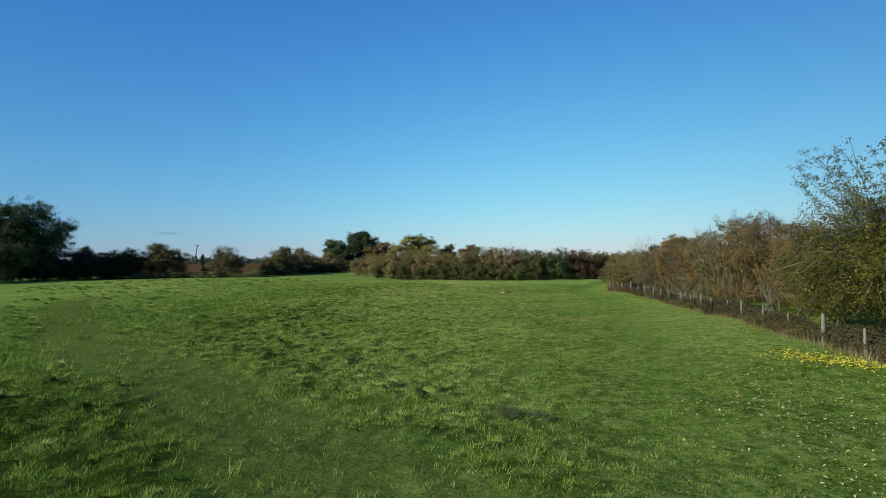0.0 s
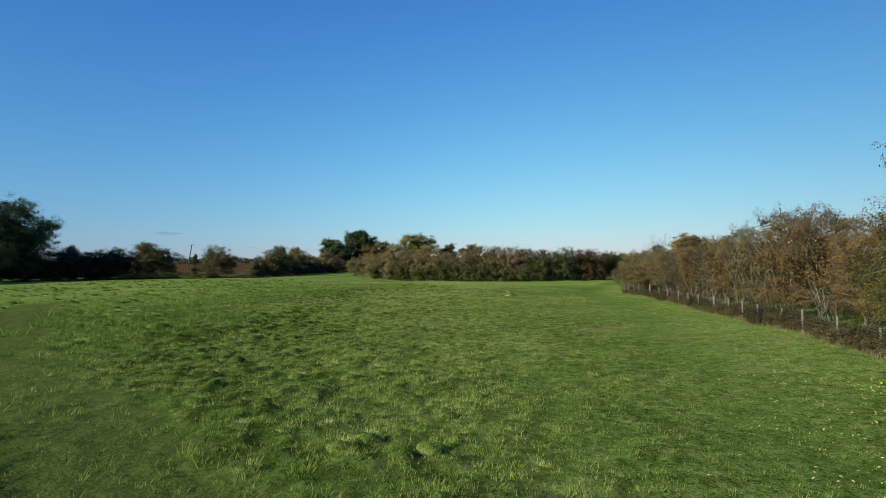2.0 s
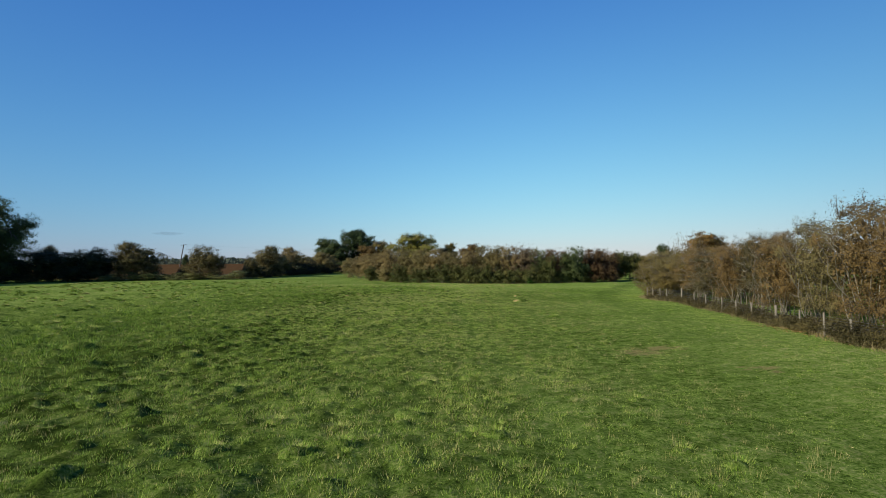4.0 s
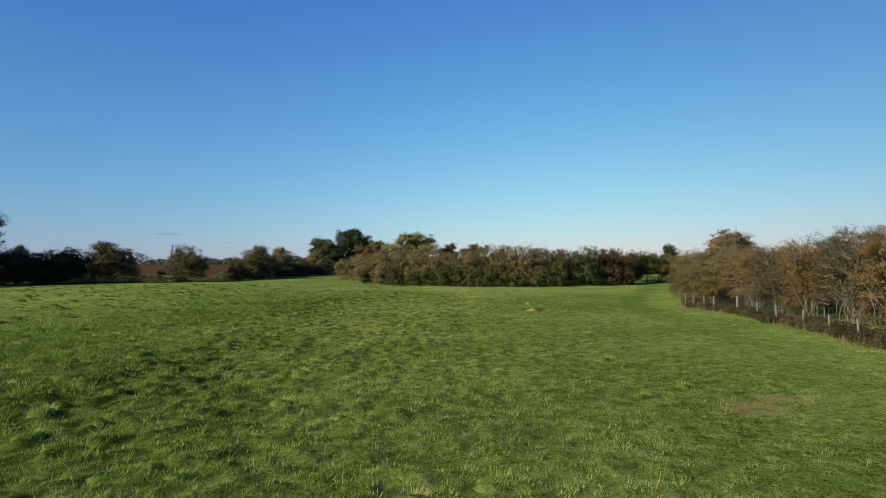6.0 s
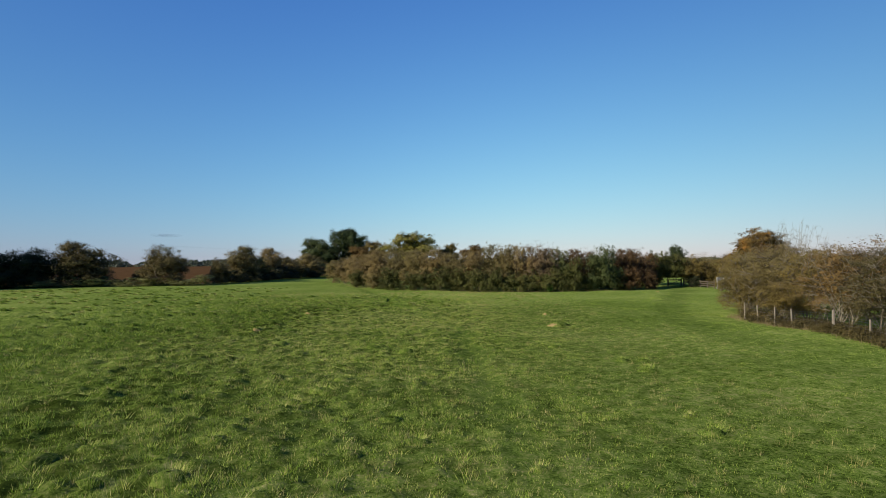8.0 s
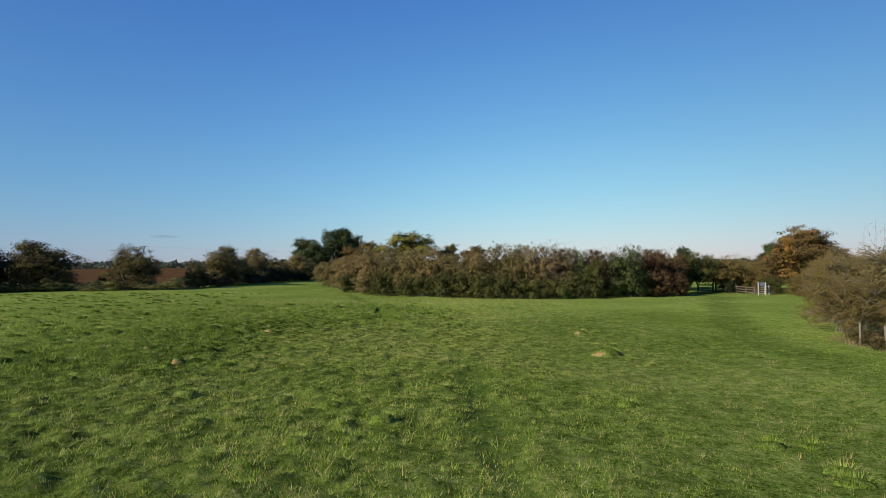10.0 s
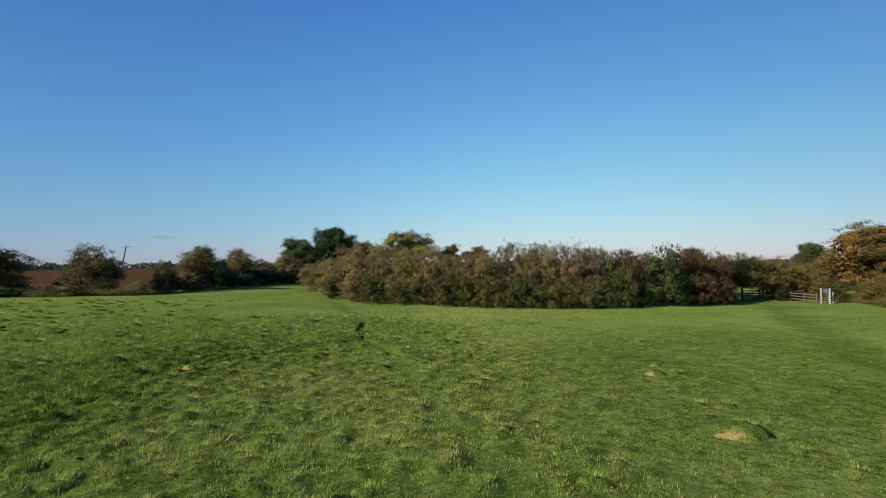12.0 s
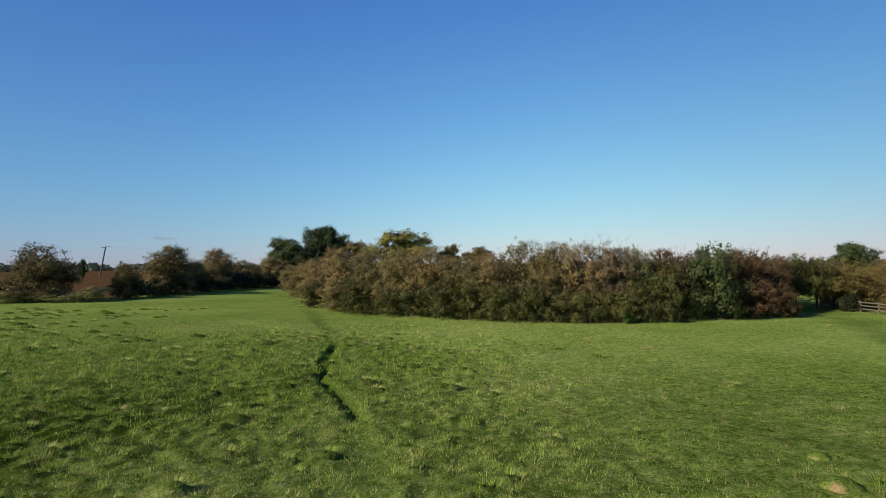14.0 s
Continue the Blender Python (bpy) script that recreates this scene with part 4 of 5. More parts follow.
# apple tree overhanging the fence
low_part = plant(seed=81, height=6.8, radius=5.4, low=0.12, stems=26, clusters=1250, per=60, leaf=0.078, puff=0.22, twig=0.013, stem_r=0.07, shell=0.6, wild=0.2, ragged=0.5, trunk=0.2, core=3.5, reach=0.9)
top_part = plant(seed=83, height=11.4, radius=4.8, low=0.36, stems=46, clusters=1300, per=22, leaf=0.075, puff=0.1, twig=0.007, stem_r=0.035, core=0.0, reach=1.0, spur=0.17)
APPLE = [mesh_np(k, *joined([a, b])) for k, a, b in zip(("wood", "twigs", "crown"), low_part, top_part)]
apple = put_plant("apple_tree", "spreading apple tree with yellowing leaves beside the fence", "tree", APPLE, 21.2, 24.3, M_APPLE, M_BARK, M_TWIG)


def build_fruit(tree):
    rg = np.random.default_rng(87)
    bm = bmesh.new()
    for k in range(130):
        a, u = rg.uniform(0, 6.28), rg.uniform(0.22, 0.8)
        r = 5.0 * math.sqrt(max(0.05, 1 - ((u - 0.5) / 0.52) ** 2)) * rg.uniform(0.85, 1.03)
        for v in bmesh.ops.create_icosphere(bm, subdivisions=1, radius=rg.uniform(0.026, 0.038))["verts"]:
            v.co += Vector((r * math.cos(a), r * math.sin(a), 6.8 * u))
    me = bpy.data.meshes.new("apples")
    bm.to_mesh(me)
    bm.free()
    m, t, p = nodes_of("ripe_apple")
    t.links.new(ramp(t, noise_of(t, 3.0), [(0.35, (0.36, 0.3, 0.04)), (0.65, (0.5, 0.42, 0.07))]), p.inputs["Base Color"])
    p.inputs["Roughness"].default_value = 0.4
    part("apples", me, tree, m, "small ripe yellow apples")["kind"] = "stuff"


build_fruit(apple)
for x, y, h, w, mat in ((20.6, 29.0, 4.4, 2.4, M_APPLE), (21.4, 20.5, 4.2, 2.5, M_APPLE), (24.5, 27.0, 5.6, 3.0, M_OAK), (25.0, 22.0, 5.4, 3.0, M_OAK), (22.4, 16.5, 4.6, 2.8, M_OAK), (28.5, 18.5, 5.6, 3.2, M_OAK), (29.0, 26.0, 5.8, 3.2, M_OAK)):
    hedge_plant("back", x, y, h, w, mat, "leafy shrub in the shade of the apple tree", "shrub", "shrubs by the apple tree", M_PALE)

# far left: hedge line, bushes, big trees
for x, y, h, w, mat, word in (
        (-70.4, 139, 8.9, 5.3, M_THORN, "large spreading hawthorn with brownish olive leaves"), (-55.6, 140.5, 8.0, 4.2, M_THORN, "spreading hawthorn with dull brown leaves"), (-46.7, 145.5, 5.5, 2.2, M_THORN, "small ragged hawthorn bush"),
        (-46.2, 158, 8.4, 4.2, M_HEDGE, "rounded olive bush"), (-45.6, 176, 8.6, 4.0, M_HAW, "rounded brown bush"), (-45.9, 166, 5.6, 3.4, M_DARK, "dark bush"), (-44.5, 187, 6.2, 4.0, M_THORN, "olive bush"), (-39.5, 195, 7.2, 4.2, M_HEDGE, "olive bush"),
        (-77.6, 136.8, 7.6, 4.6, M_SHADED, "shade-darkened bush"), (-86.0, 133, 7.4, 4.8, M_SHADED, "shade-darkened bush"), (-82, 135.5, 7.2, 4.6, M_SHADED, "shade-darkened bush"), (-61, 142.5, 3.4, 1.6, M_THORN, "small straggling bush"), (-91, 139, 8.5, 2.6, M_THORN, "thin half-bare tree")):
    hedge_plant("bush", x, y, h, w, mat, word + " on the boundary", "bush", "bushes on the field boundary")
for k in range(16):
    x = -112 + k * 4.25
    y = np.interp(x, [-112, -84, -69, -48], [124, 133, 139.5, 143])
    hedge_plant("field", x, y - (3.4 if x > -74 else 1.2), rng.uniform(1.5, 2.1) + (1.7 if x < -74 else 0) + (1.6 if x < -88 else 0), 2.9, M_SHADED if x < -74 else pick((M_HERB, M_HERB, M_GREEN)), "low field hedge of mixed bramble and hawthorn", "hedge", "low field hedge")
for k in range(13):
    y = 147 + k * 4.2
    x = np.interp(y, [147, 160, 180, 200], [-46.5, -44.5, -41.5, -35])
    hedge_plant("field", x, y, rng.uniform(2.8, 3.6), 2.6, M_SHADED, "shade-darkened hedge along the field edge", "hedge", "hedge along the field edge")
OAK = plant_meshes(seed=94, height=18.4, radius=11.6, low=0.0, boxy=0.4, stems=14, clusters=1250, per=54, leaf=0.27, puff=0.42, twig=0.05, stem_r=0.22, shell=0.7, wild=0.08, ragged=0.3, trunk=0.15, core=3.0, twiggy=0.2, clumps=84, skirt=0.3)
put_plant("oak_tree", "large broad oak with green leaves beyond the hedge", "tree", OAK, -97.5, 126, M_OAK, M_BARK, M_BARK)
hedge_plant("bush", -94, 128, 6.5, 5.0, M_SHADED, "shade-darkened thicket beneath the large oak", "bush")
# unseen tree, added left of the view to shade the boundary bushes
hedge_plant("tree", -112, 107, 16, 10.0, M_GREEN, "large broad oak with green leaves beyond the hedge", "tree", "", M_BARK, M_BARK)
hedge_plant("tree", -86, 196, 5.8, 1.1, M_OAK, "small round tree alone on the ploughed field", "tree", "", M_BARK, M_BARK)
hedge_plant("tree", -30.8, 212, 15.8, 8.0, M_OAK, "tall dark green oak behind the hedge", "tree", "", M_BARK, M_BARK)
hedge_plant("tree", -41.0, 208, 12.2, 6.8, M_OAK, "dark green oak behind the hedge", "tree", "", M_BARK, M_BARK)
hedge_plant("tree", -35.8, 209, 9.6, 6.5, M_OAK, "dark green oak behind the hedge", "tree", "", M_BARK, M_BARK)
hedge_plant("tree", -27.0, 207, 9.6, 5.0, M_TAWNY, "tawny tree behind the hedge", "tree", "", M_BARK, M_BARK)
hedge_plant("tree", -22.5, 210, 11.4, 5.6, M_OLIVE, "olive brown tree behind the hedge", "tree", "", M_BARK, M_BARK)
hedge_plant("tree", -9.8, 196, 13.3, 8.8, M_YELLOW, "yellowing oak behind the hedge", "tree", "", M_BARK, M_BARK)
hedge_plant("tree", 2.0, 200, 10.0, 4.2, M_OLIVE, "olive brown tree behind the hedge", "tree", "", M_BARK, M_BARK)
hedge_plant("tree", 12.4, 256, 11.6, 6.0, M_TAWNY, "tawny tree far behind the hedge", "tree", "", M_BARK, M_BARK)
hedge_plant("tree", 72.0, 160, 8.4, 4.2, M_OAK, "round dark green tree beyond the hedge", "tree", "", M_BARK, M_BARK)
hedge_plant("bush", 133, 343, 13.3, 4.2, M_OAK, "round dark green tree far off", "tree", "", M_BARK, M_BARK)


# ---- far woods ----
def build_far_woods():
    rg = np.random.default_rng(17)
    C = []
    for k in range(620):
        a = rg.uniform(-0.8, 0.8) if k < 470 else rg.uniform(0.8, 2.4) * (1 if k % 2 else -1)
        d = rg.uniform(620, 900)
        x, y = d * math.sin(a), d * math.cos(a)
        r = rg.uniform(5, 11)
        hgt = rg.uniform(4.5, 8.5)
        q = rg.normal(size=(90, 3))
        q /= np.linalg.norm(q, axis=1, keepdims=True)
        q[:, 2] = np.abs(q[:, 2])
        C.append(q * np.array([r, r, hgt]) * rg.uniform(0.8, 1.03, (90, 1)) + np.array([x, y, float(ground_z(x, y)) - 0.5]))
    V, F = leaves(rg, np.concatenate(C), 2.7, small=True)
    tagged(new("far_woods", mesh_np("far_woods", V, F, M_FAR_HAZED)), "distant dark line of trees on the horizon", "woods", kind="stuff")


build_far_woods()


# ---- wire fence ----
def box(sx, sy, sz, bevel=0.0, z0=0.0):
    bm = bmesh.new()
    bmesh.ops.create_cube(bm, size=1)
    bmesh.ops.scale(bm, verts=bm.verts, vec=(sx, sy, sz))
    bmesh.ops.translate(bm, verts=bm.verts, vec=(0, 0, z0 + sz / 2))
    if bevel:
        bmesh.ops.bevel(bm, geom=bm.edges[:], offset=bevel, segments=2, affect="EDGES", profile=0.6)
    return bm


def bm_mesh(name, bm):
    me = bpy.data.meshes.new(name)
    bm.to_mesh(me)
    bm.free()
    return me


def round_post(name, r, h, seed):
    rg = random.Random(seed)
    bm = bmesh.new()
    bmesh.ops.create_cone(bm, cap_ends=True, segments=10, radius1=r * 1.06, radius2=r * 0.94, depth=h + 0.3)
    bmesh.ops.translate(bm, verts=bm.verts, vec=(0, 0, h / 2 - 0.15))
    bmesh.ops.bevel(bm, geom=[e for e in bm.edges if e.verts[0].co.z > h * 0.9 and e.verts[1].co.z > h * 0.9], offset=r * 0.2, segments=2, affect="EDGES")
    for v in bm.verts:
        v.co.x += rg.uniform(-0.06, 0.06) * r
        v.co.y += rg.uniform(-0.06, 0.06) * r
    return bm_mesh(name, bm)


FENCE_LINE = ((13, 14.6), (22, 15.85), (26.4, 16.55), (32.7, 17.75), (39.3, 18.6), (45.2, 19.5), (50.5, 20.0), (56, 20.5), (61, 20.75), (66, 21.2), (70, 21.3), (78, 22.7))


def fence_x(y):
    return float(np.interp(y, [p[0] for p in FENCE_LINE], [p[1] for p in FENCE_LINE]))


def build_fence():
    e = new("wire_fence")
    thin, thick = round_post("post", 0.05, 1.15, 1), round_post("strainer_post", 0.075, 1.3, 2)
    ys = [15.2, 17.8, 20.4, 23.2, 26.4, 29.5, 32.7, 34.9, 37.6, 39.9, 42.3, 45.1, 48.1, 50.4, 52.8, 55.7, 58.0, 60.7, 64.7, 66.6, 68.6, 70.4]
    rg = random.Random(4)
    for y in ys:
        big = y in (23.2, 45.1, 60.7)
        ob = part("strainer_post" if big else "post", thick if big else thin, e, M_POST)
        ob.matrix_world = pose(fence_x(y), y, ground_z(fence_x(y), y), rg.uniform(-2.5, 2.5), rg.uniform(-3, 3), rg.uniform(0, 360)) @ Matrix.Diagonal((1, 1, rg.uniform(0.93, 1.05), 1))
    n = len(ys)
    for h, r in ((0.12, 0.0022), (0.27, 0.0022), (0.43, 0.0022), (0.6, 0.0022), (0.78, 0.0022), (0.92, 0.003), (1.04, 0.003)):
        k = []
        for a, b in zip(ys, ys[1:]):
            for s in (0.0, 0.5):
                y = a + (b - a) * s
                k.append((fence_x(a) * (1 - s) + fence_x(b) * s - 0.055, y, ground_z(fence_x(y), y) + h - (0.02 if s else 0)))
        P = np.array(k)[None]
        part("line_wire", mesh_np("line_wire", *tubes(P, np.full(P.shape[:2], r), 4)), e, M_WIRE)
    up = []
    y = 15.2
    while y < 70.4:
        x = fence_x(y) - 0.055
        g = ground_z(x, y)
        up.append([(x, y, g + 0.1), (x, y + 0.004, g + 0.77)])
        y += 0.16
    P = np.array(up)
    part("netting", mesh_np("netting", *tubes(P, np.full(P.shape[:2], 0.0016), 3)), e, M_WIRE)
    tagged(e, "wire stock fence on weathered round wooden posts", "fence")


build_fence()


def build_verge():
    """Dry long grass and stalks along the foot of the fence, and at the foot of the far hedge."""
    rg = np.random.default_rng(23)
    n = 10000
    y = rg.uniform(14, 73, n)
    x = np.interp(y, [p[0] for p in FENCE_LINE], [p[1] for p in FENCE_LINE]) + rg.normal(size=n) * 0.3 - 0.05
    fx = np.array([-24, -14.7, -4.4, 5.7, 14.6, 25.4, 31.6])
    fy = np.array([151, 129, 116, 111.1, 109.1, 111.8, 113.8])
    x2 = rg.uniform(-22, 31, 1800)
    y2 = np.interp(x2, fx, fy) + rg.normal(size=1800) * 0.35
    x, y = np.concatenate([x, x2]), np.concatenate([y, y2])
    clump = np.sin(y * 2.1 + np.sin(y * 0.7) * 3) * 0.5 + 0.5
    keep = rg.random(len(x)) < 0.25 + 0.75 * clump
    x, y = x[keep], y[keep]
    n = len(x)
    z = np.asarray(ground_z(x, y))
    L = rg.uniform(0.15, 0.55, n) * rg.uniform(0.6, 1.2, n)
    a = rg.uniform(0, 6.28, n)
    W = rg.uniform(0.006, 0.014, n)
    P = np.empty((n, 3, 3))
    P[:, 0] = np.stack([x - np.cos(a) * W, y - np.sin(a) * W, z - 0.02], 1)
    P[:, 1] = np.stack([x + np.cos(a) * W, y + np.sin(a) * W, z - 0.02], 1)
    P[:, 2] = np.stack([x + rg.normal(size=n) * 0.2 * L, y + rg.normal(size=n) * 0.2 * L, z + L], 1)
    me = mesh_np("dry_verge_grass", P.reshape(-1, 3), np.arange(n * 3).reshape(n, 3), M_DRY)
    tagged(new("dry_verge_grass", me), "dry straw-coloured grass and stalks along the fence", "grass", kind="stuff")


build_verge()


def build_litter():
    rg = np.random.default_rng(29)
    q = rg.random(1900)
    drift = [13.2 + 3.0 * q + rg.normal(size=1900) * 0.55, 21.4 - 4.4 * q + rg.normal(size=1900) * 0.9]
    x, y = rg.uniform(3, 17, 4200), rg.uniform(9, 25, 4200)
    keep = rg.random(4200) < 1.0 * np.exp(-((x - 9.2 - 0.2 * (y - 13)) / 2.3) ** 2) * (1 - 0.75 * smooth(15, 21, y)) + 0.08 * smooth(4, 12, x)
    yellow = leaf_material("fallen_leaf", [(0.0, (0.34, 0.22, 0.04)), (0.4, (0.6, 0.44, 0.04)), (1.0, (0.72, 0.56, 0.08))], 0.15)
    pale = leaf_material("bleached_leaf", [(0.0, (0.22, 0.1, 0.035)), (0.36, (0.36, 0.26, 0.08)), (0.7, (0.42, 0.34, 0.15)), (1.0, (0.44, 0.33, 0.06))], 0.15, 0.5)
    for name, words, x, y, size, mat in (("fallen_leaves", "bright yellow fallen leaves in a drift on the grass", *drift, 0.078, yellow),
                                         ("scattered_leaves", "pale narrow fallen leaves scattered over the grass", x[keep], y[keep], 0.078, pale)):
        C = np.stack([x, y, np.asarray(ground_z(x, y)) + 0.07], 1)
        V, F = leaves(rg, C, size, 0.35, facing=np.tile((0.0, 0.0, 1.6), (len(x), 1)), slim=0.6 if mat is pale else 0.85)
        tagged(new(name, mesh_np(name, V, F, mat)), words, "leaves", kind="stuff")
    x, y = rg.normal(18.7, 0.45, 500), rg.normal(41.2, 2.0, 500)
    V, F = leaves(rg, np.stack([x, y, np.asarray(ground_z(x, y)) + 0.05], 1), 0.075, 0.3, 0.75)
    m = leaf_material("brown_leaf", [(0.0, (0.12, 0.07, 0.03)), (0.7, (0.3, 0.19, 0.07)), (1.0, (0.45, 0.34, 0.08))], 0.15)
    tagged(new("brown_leaves", mesh_np("brown_leaves", V, F, m)), "brown fallen leaves lying along the fence", "leaves", kind="stuff")


build_litter()


# ---- gates, rails, kissing gate ----
def bar(name, a, b, w, h, parent, mat):
    """A squared timber or tube from a to b."""
    a, b = Vector(a), Vector(b)
    d = b - a
    bm = box(w, h, d.length, min(w, h) * 0.15)
    ob = part(name, bm_mesh(name, bm), parent, mat)
    ob.matrix_world = Matrix.Translation(a) @ d.to_track_quat("Z", "Y").to_matrix().to_4x4()
    return ob


def build_field_gate(label, a, b, bars, height, mat):
    e = new("field_gate")
    (ax, ay), (bx, by) = a, b
    for k in range(bars):
        z = 0.22 + (height - 0.22) * (k / (bars - 1)) ** 0.9
        bar("bar", (ax, ay, z), (bx, by, z), 0.035, 0.08, e, mat)
    for s in (0.0, 1.0):
        bar("stile", (ax + (bx - ax) * s, ay + (by - ay) * s + 0.04, 0.14), (ax + (bx - ax) * s, ay + (by - ay) * s + 0.04, height + 0.08), 0.05, 0.09, e, mat)
    bar("brace", (ax, ay + 0.05, 0.22), (bx, by + 0.05, height), 0.03, 0.07, e, mat)
    for s in (-0.12, 1.12) if abs(bx - ax) < 1.5 else (-0.06, 1.06):
        bar("gate_post", (ax + (bx - ax) * s, ay + 0.03, -0.2), (ax + (bx - ax) * s, ay + 0.03, height + 0.22), 0.16, 0.16, e, mat)
    tagged(e, label, "gate")


build_field_gate("closed wooden field gate in the hedge gap", (37.3, 122.2), (39.3, 122.2), 5, 1.12, M_RAIL)
build_field_gate("small closed wooden bridle gate in the hedge gap", (39.9, 122.2), (40.9, 122.2), 4, 1.1, M_RAIL)


def build_rail_fence():
    e = new("rail_fence")
    pts = [(39.8, 119.4), (40.3, 117.4), (40.4, 115.3), (40.45, 113.3)]
    for x, y in pts:
        bar("post", (x, y, -0.2), (x, y, 1.15), 0.11, 0.13, e, M_RAIL)
    for (ax, ay), (bx, by) in zip(pts, pts[1:]):
        for z in (0.35, 0.68, 1.0):
            bar("rail", (ax - 0.07, ay, z + rng.uniform(-0.04, 0.04)), (bx - 0.07, by, z + rng.uniform(-0.04, 0.04)), 0.045, 0.11, e, M_RAIL)
    tagged(e, "weathered three-rail wooden fence beside the gates", "fence")


build_rail_fence()


M_CREAM = bark_material("pale_painted_wood", (0.34, 0.31, 0.26), (0.56, 0.53, 0.47), 12.0)
M_BOARD = bark_material("grey_board", (0.12, 0.14, 0.18), (0.2, 0.22, 0.26), 3.0)


def build_kissing_gate():
    e = new("kissing_gate")
    bar("post", (40.65, 112.9, -0.2), (40.65, 112.9, 1.75), 0.1, 0.1, e, M_CREAM)
    bar("post", (41.6, 112.9, -0.2), (41.6, 112.9, 1.7), 0.1, 0.1, e, M_CREAM)
    part("board", bm_mesh("board", box(0.8, 0.03, 0.5, 0.008)), e, M_BOARD, "plain grey-blue board between the posts").location = (41.12, 112.98, 1.18)
    for z in (0.25, 0.5, 0.75, 1.0, 1.2):
        bar("bar", (40.8, 113.0, z), (41.5, 113.0, z), 0.03, 0.03, e, M_STEEL)
    for s in (40.8, 41.5):
        bar("stile", (s, 113.02, 0.2), (s, 113.02, 1.25), 0.035, 0.035, e, M_STEEL)
    for z in (0.4, 0.8, 1.15):
        bar("hoop_rail", (41.65, 112.95, z), (42.5, 113.7, z), 0.04, 0.04, e, M_STEEL)
    bar("hoop_post", (42.5, 113.7, -0.2), (42.5, 113.7, 1.25), 0.08, 0.08, e, M_STEEL)
    tagged(e, "kissing gate with tall pale posts and grey board", "gate")


build_kissing_gate()


# ---- power pole with its line ----
def build_pole():
    e = new("power_pole")
    z = ground_z(-109, 240)
    base, top = (-109.3, 240, z - 0.5), (-107.5, 240, 11.7)
    P = np.array([[base, top]], dtype=float)
    part("pole", mesh_np("pole", *tubes(P, np.array([[0.24, 0.18]]), 8)), e, M_BARK)
    bar("crossarm", (-108.6, 239.6, 11.4), (-106.4, 240.2, 11.7), 0.14, 0.14, e, M_BARK)
    for dx in (0.0, 2.0):
        a = Vector((-108.5 + dx, 239.8, 11.7))
        for b in (Vector((-20 + dx, 330, 11.0)),):
            s = np.linspace(0, 1, 14)[:, None]
            L = np.array(a) * (1 - s) + np.array(b) * s
            L[:, 2] -= 4 * 1.3 * (s * (1 - s))[:, 0]
            part("wire", mesh_np("wire", *tubes(L[None], np.full((1, 14), 0.006), 3)), e, M_BARK)
    tagged(e, "leaning wooden power pole with crossarm and overhead wires", "pole")


build_pole()


# ---- molehills ----
def build_molehills():
    """Old grassed-over mounds whose sunny side has crumbled to bare earth; a few are fresh earth all over."""
    rg = np.random.default_rng(37)
    for x, y, r, fresh in ((7.7, 68.4, 0.62, 0.05), (8.5, 76.4, 0.36, 0.0), (-10.8, 83.7, 0.26, 0.5), (-15.2, 86.2, 0.26, 0.5), (1.5, 69.1, 0.16, 0.3), (9.2, 78.1, 0.24, -0.2), (-12.1, 67.2, 0.28, 0.6), (-14.0, 81.0, 0.2, 0.3), (11.4, 86.2, 0.2, 0.2), (-11.4, 78.2, 0.24, 0.5)):
        seg, rings = 22, 9
        a = np.arange(seg) * 2 * np.pi / seg
        V, bare = np.empty((rings, seg, 3)), np.empty((rings, seg))
        lobe = 1 + 0.12 * np.sin(2 * a + rg.uniform(0, 6)) + 0.08 * np.sin(5 * a + rg.uniform(0, 6))
        for k in range(rings):
            q = 1 - k / (rings - 1)
            rr = r * q ** 0.8 * lobe * rg.uniform(0.95, 1.05, seg)
            V[k, :, 0], V[k, :, 1] = rr * np.cos(a) * 1.35, rr * np.sin(a)
            V[k, :, 2] = -0.07 + (r * 0.52 + 0.07) * (1 - q ** 2.2) + rg.normal(size=seg) * 0.03 * r * min(1, 4 * q)
            side = -0.62 * np.cos(a) - 0.78 * np.sin(a)
            bare[k] = smooth(0.6, 0.88, side - 1.9 * abs(q - 0.8) + fresh + 0.25 * np.sin(3 * a + 4 * q) + rg.normal(size=seg) * 0.15)
        j, s = np.arange(rings - 1)[:, None] * seg, np.arange(seg)[None, :]
        F = np.stack([j + s, j + (s + 1) % seg, j + seg + (s + 1) % seg, j + seg + s], -1).reshape(-1, 4)
        me = mesh_np("molehill", V.reshape(-1, 3), F, M_TURF)
        me.polygons.foreach_set("use_smooth", np.ones(len(me.polygons), dtype=bool))
        for key, v in (("bare", bare.ravel()), ("deep_green", 0.75 * (1 - bare.ravel())), ("thatch_shade", np.full(bare.size, 0.3))):
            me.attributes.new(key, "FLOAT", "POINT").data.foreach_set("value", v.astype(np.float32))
        ob = new("molehill", me)
        ob.location = (x, y, ground_z(x, y))
        words = "low crumbled molehill of pale dry earth in the grass" if fresh > 0.25 else "old grass-covered molehill with a crumbled earthy side"
        tagged(ob, words, "molehill", "molehills")


build_molehills()

for x, y in ((1.7, 14.6), (2.5, 14.5)):
    hedge_plant("bram", x, y, 0.2, 0.45, M_GREEN, "small patch of coarse dark weeds in the grass", "weeds", "weed patches")


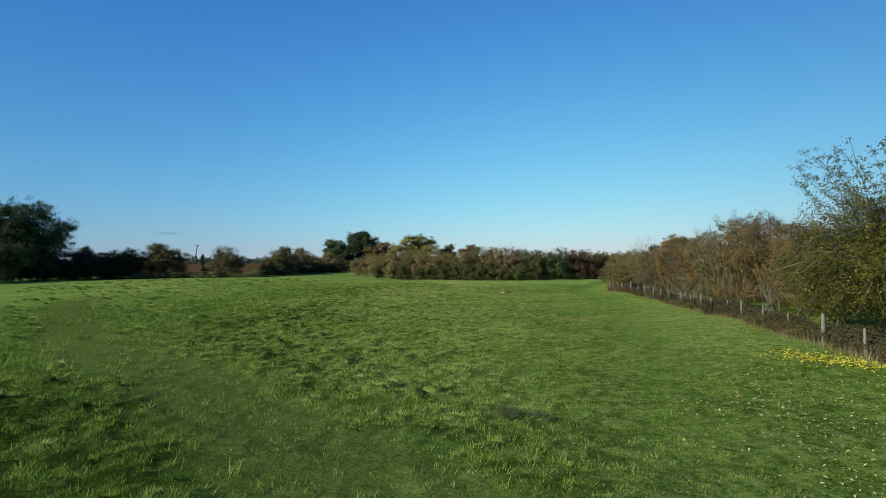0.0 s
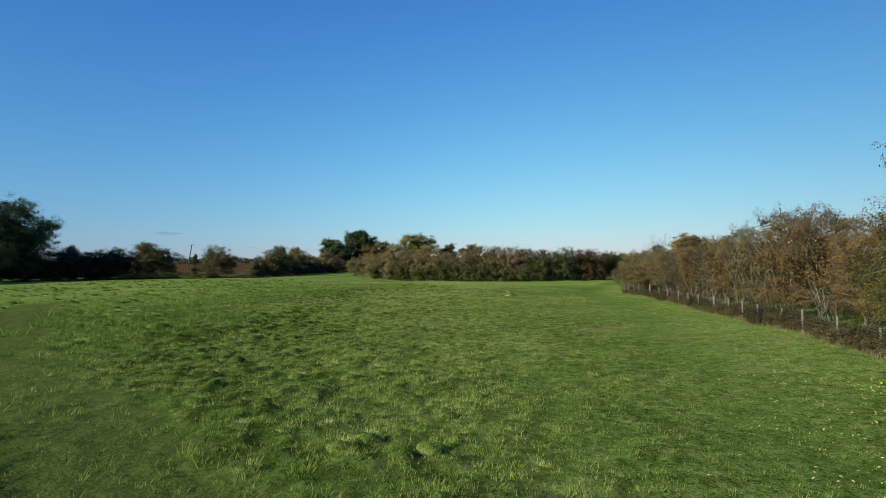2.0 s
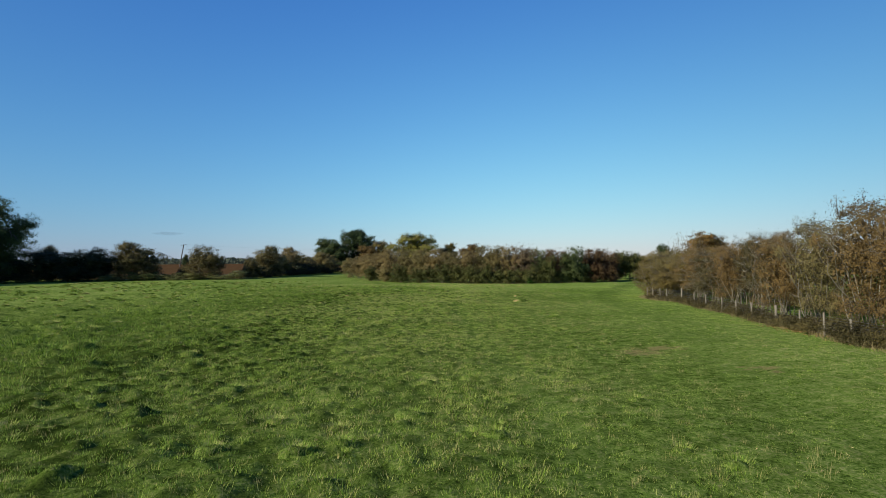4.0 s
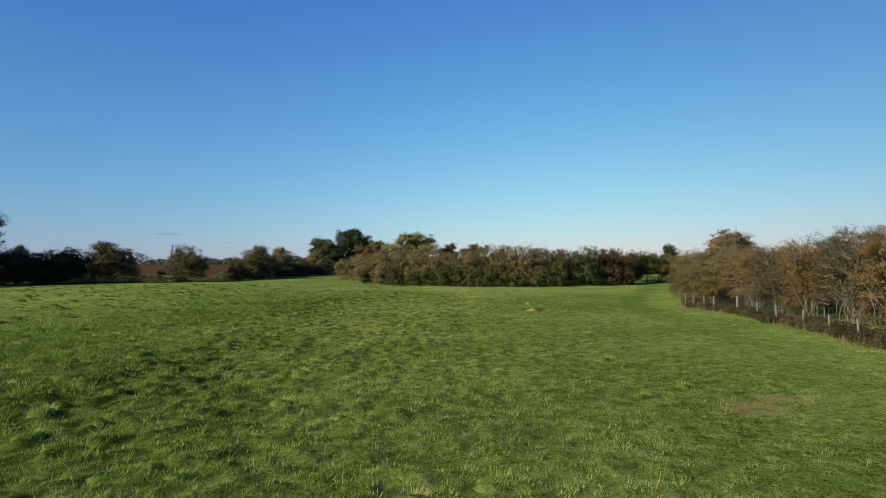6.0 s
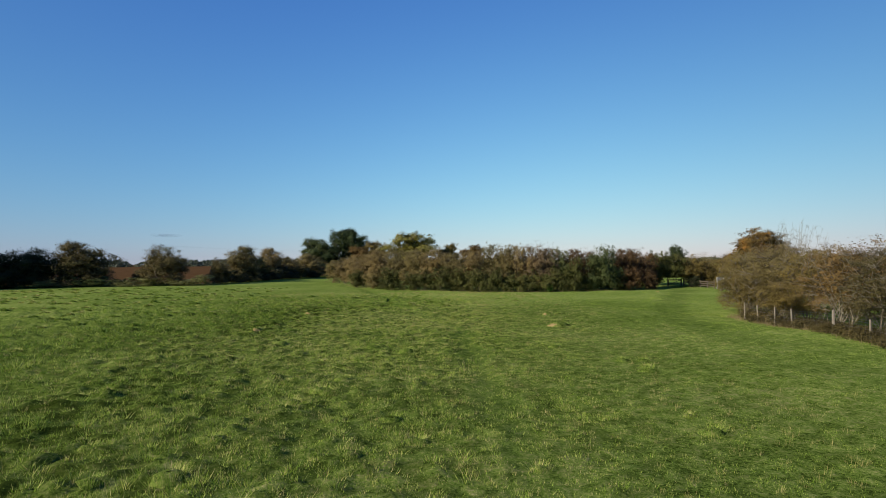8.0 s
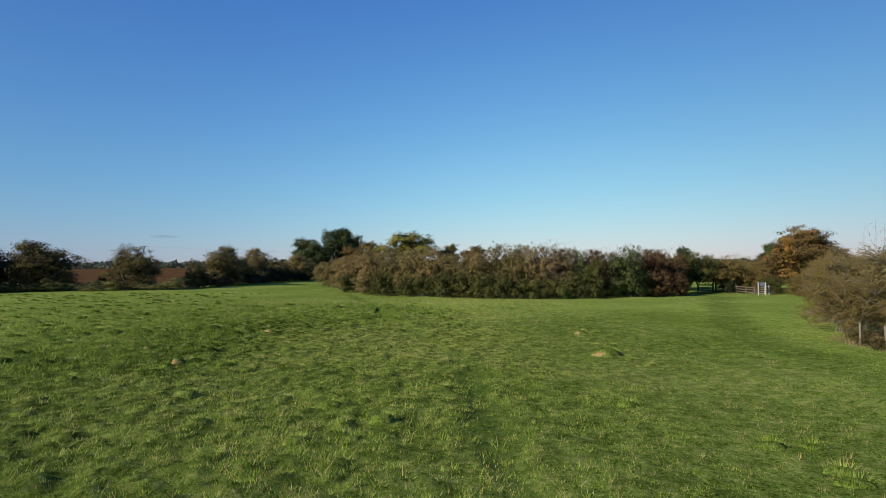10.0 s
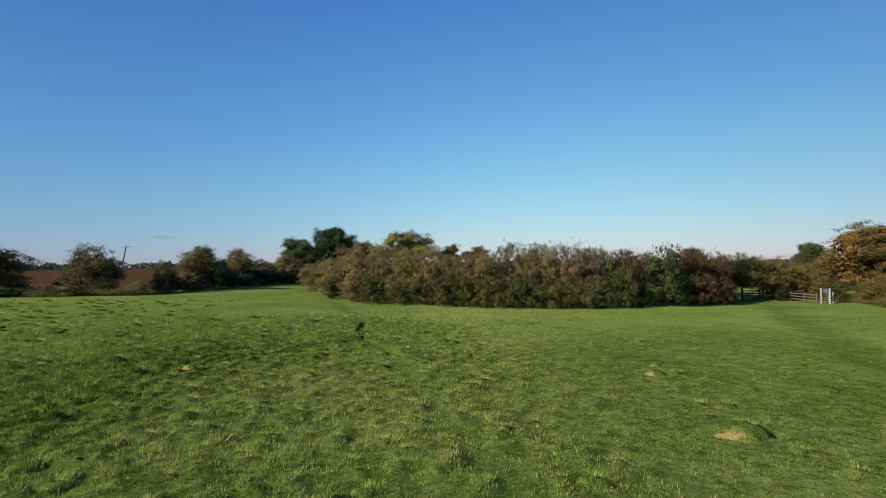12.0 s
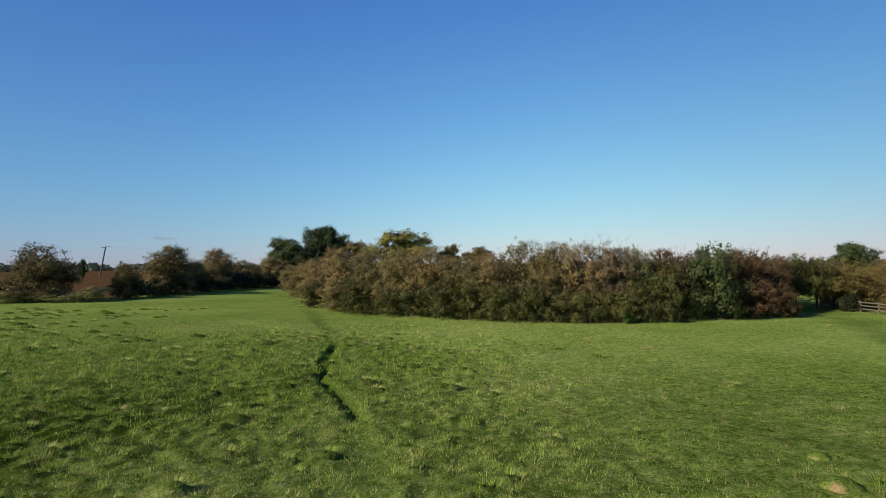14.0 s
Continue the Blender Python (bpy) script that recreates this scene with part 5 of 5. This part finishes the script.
# ---- one small cloud, far off ----
def build_cloud():
    m, t, p = nodes_of("thin_cloud")
    p.inputs["Base Color"].default_value, p.inputs["Roughness"].default_value = (0.25, 0.26, 0.34, 1), 1.0
    p.inputs["Specular IOR Level"].default_value = 0.0
    n = noise_of(t, 0.02, 4.0)
    clear = t.nodes.new("ShaderNodeBsdfTransparent")
    mx = t.nodes.new("ShaderNodeMixShader")
    t.links.new(mathed(t, "ADD", mathed(t, "MULTIPLY", n, -0.03), 0.99), mx.inputs[0])
    t.links.new(p.outputs[0], mx.inputs[1])
    t.links.new(clear.outputs[0], mx.inputs[2])
    t.links.new(mx.outputs[0], t.nodes["Material Output"].inputs["Surface"])
    rg = random.Random(6)
    bm = bmesh.new()
    for k in range(4):
        at = bmesh.ops.create_icosphere(bm, subdivisions=3, radius=1)["verts"]
        sx, sz = rg.uniform(50, 90), rg.uniform(6, 12)
        ox, oz = rg.uniform(-90, 90), rg.uniform(-4, 4)
        for v in at:
            q = 1 + 0.25 * noise.noise(v.co * 1.8 + Vector((k * 7.1, 0, 0)))
            v.co = Vector((v.co.x * sx * q + ox, v.co.y * 25, v.co.z * sz * q + oz))
    ob = new("cloud", bm_mesh("cloud", bm))
    ob.data.materials.append(m)
    ob.matrix_world = pose(-1775, 3575, 192, 0, 0, 27)
    ob.visible_shadow = False
    tagged(ob, "small faint grey cloud low over the horizon", "cloud", kind="structure")


build_cloud()


def build_dry_tufts():
    rg = np.random.default_rng(43)
    n, per = 7600, 15
    x, y = rg.uniform(-24, 15, n), rg.uniform(14, 112, n)
    keep = (worn_track(x, y) < 0.15) & (rg.random(n) < 1.0 - 0.6 * green_depth(x, y)) & (rg.random(n) < 1.2 - smooth(6, 14, x))
    x, y = x[keep], y[keep]
    known = np.array([(-1.7, 97.6), (1.6, 94.6), (11.5, 95.6), (3.8, 85.3), (-8.5, 92.7), (-9.9, 78.2), (-0.6, 78.4), (4.4, 99.6), (9.2, 99.6), (29.0, 106.0), (-5.5, 78.4), (-3.2, 80.6), (-13.6, 82.8), (-8.4, 86.2)])
    known = np.repeat(known, 5, axis=0) + rg.normal(size=(5 * len(known), 2)) * 0.13
    x, y = np.concatenate([x, known[:, 0]]), np.concatenate([y, known[:, 1]])
    n = len(x)
    big = rg.random(n) ** 4
    big[-len(known):] = rg.uniform(0.7, 1.3, len(known))
    r = rg.uniform(0.05, 0.14, n) + 0.14 * big
    tall = rg.uniform(0.06, 0.13, n) + 0.12 * big
    ang, q = rg.uniform(0, 6.28, (n, per)), np.sqrt(rg.random((n, per)))
    bx, by = x[:, None] + r[:, None] * q * np.cos(ang), y[:, None] + r[:, None] * q * np.sin(ang)
    bz = np.asarray(ground_z(bx, by))
    L = tall[:, None] * rg.uniform(0.5, 1.2, (n, per))
    W = rg.uniform(0.0025, 0.0045, (n, per)) * np.clip(nearness(x, y) / 14, 1, 3)[:, None]
    out = L * rg.uniform(0.1, 0.9, (n, per))
    a = ang + 1.57
    P = np.empty((n, per, 3, 3))
    P[..., 0, :] = np.stack([bx - np.cos(a) * W, by - np.sin(a) * W, bz - 0.02], -1)
    P[..., 1, :] = np.stack([bx + np.cos(a) * W, by + np.sin(a) * W, bz - 0.02], -1)
    P[..., 2, :] = np.stack([bx + np.cos(ang) * out, by + np.sin(ang) * out, bz + L], -1)
    m = leaf_material("pale_straw", [(0.0, (0.13, 0.13, 0.03)), (0.5, (0.27, 0.235, 0.08)), (1.0, (0.4, 0.33, 0.14))], 0.25, 0.6, 0.3)
    tagged(new("dry_grass_tufts", mesh_np("dry_grass_tufts", P.reshape(-1, 3), np.arange(n * per * 3).reshape(-1, 3), m)), "pale dry grass tufts scattered over the meadow", "grass", kind="stuff")


build_dry_tufts()
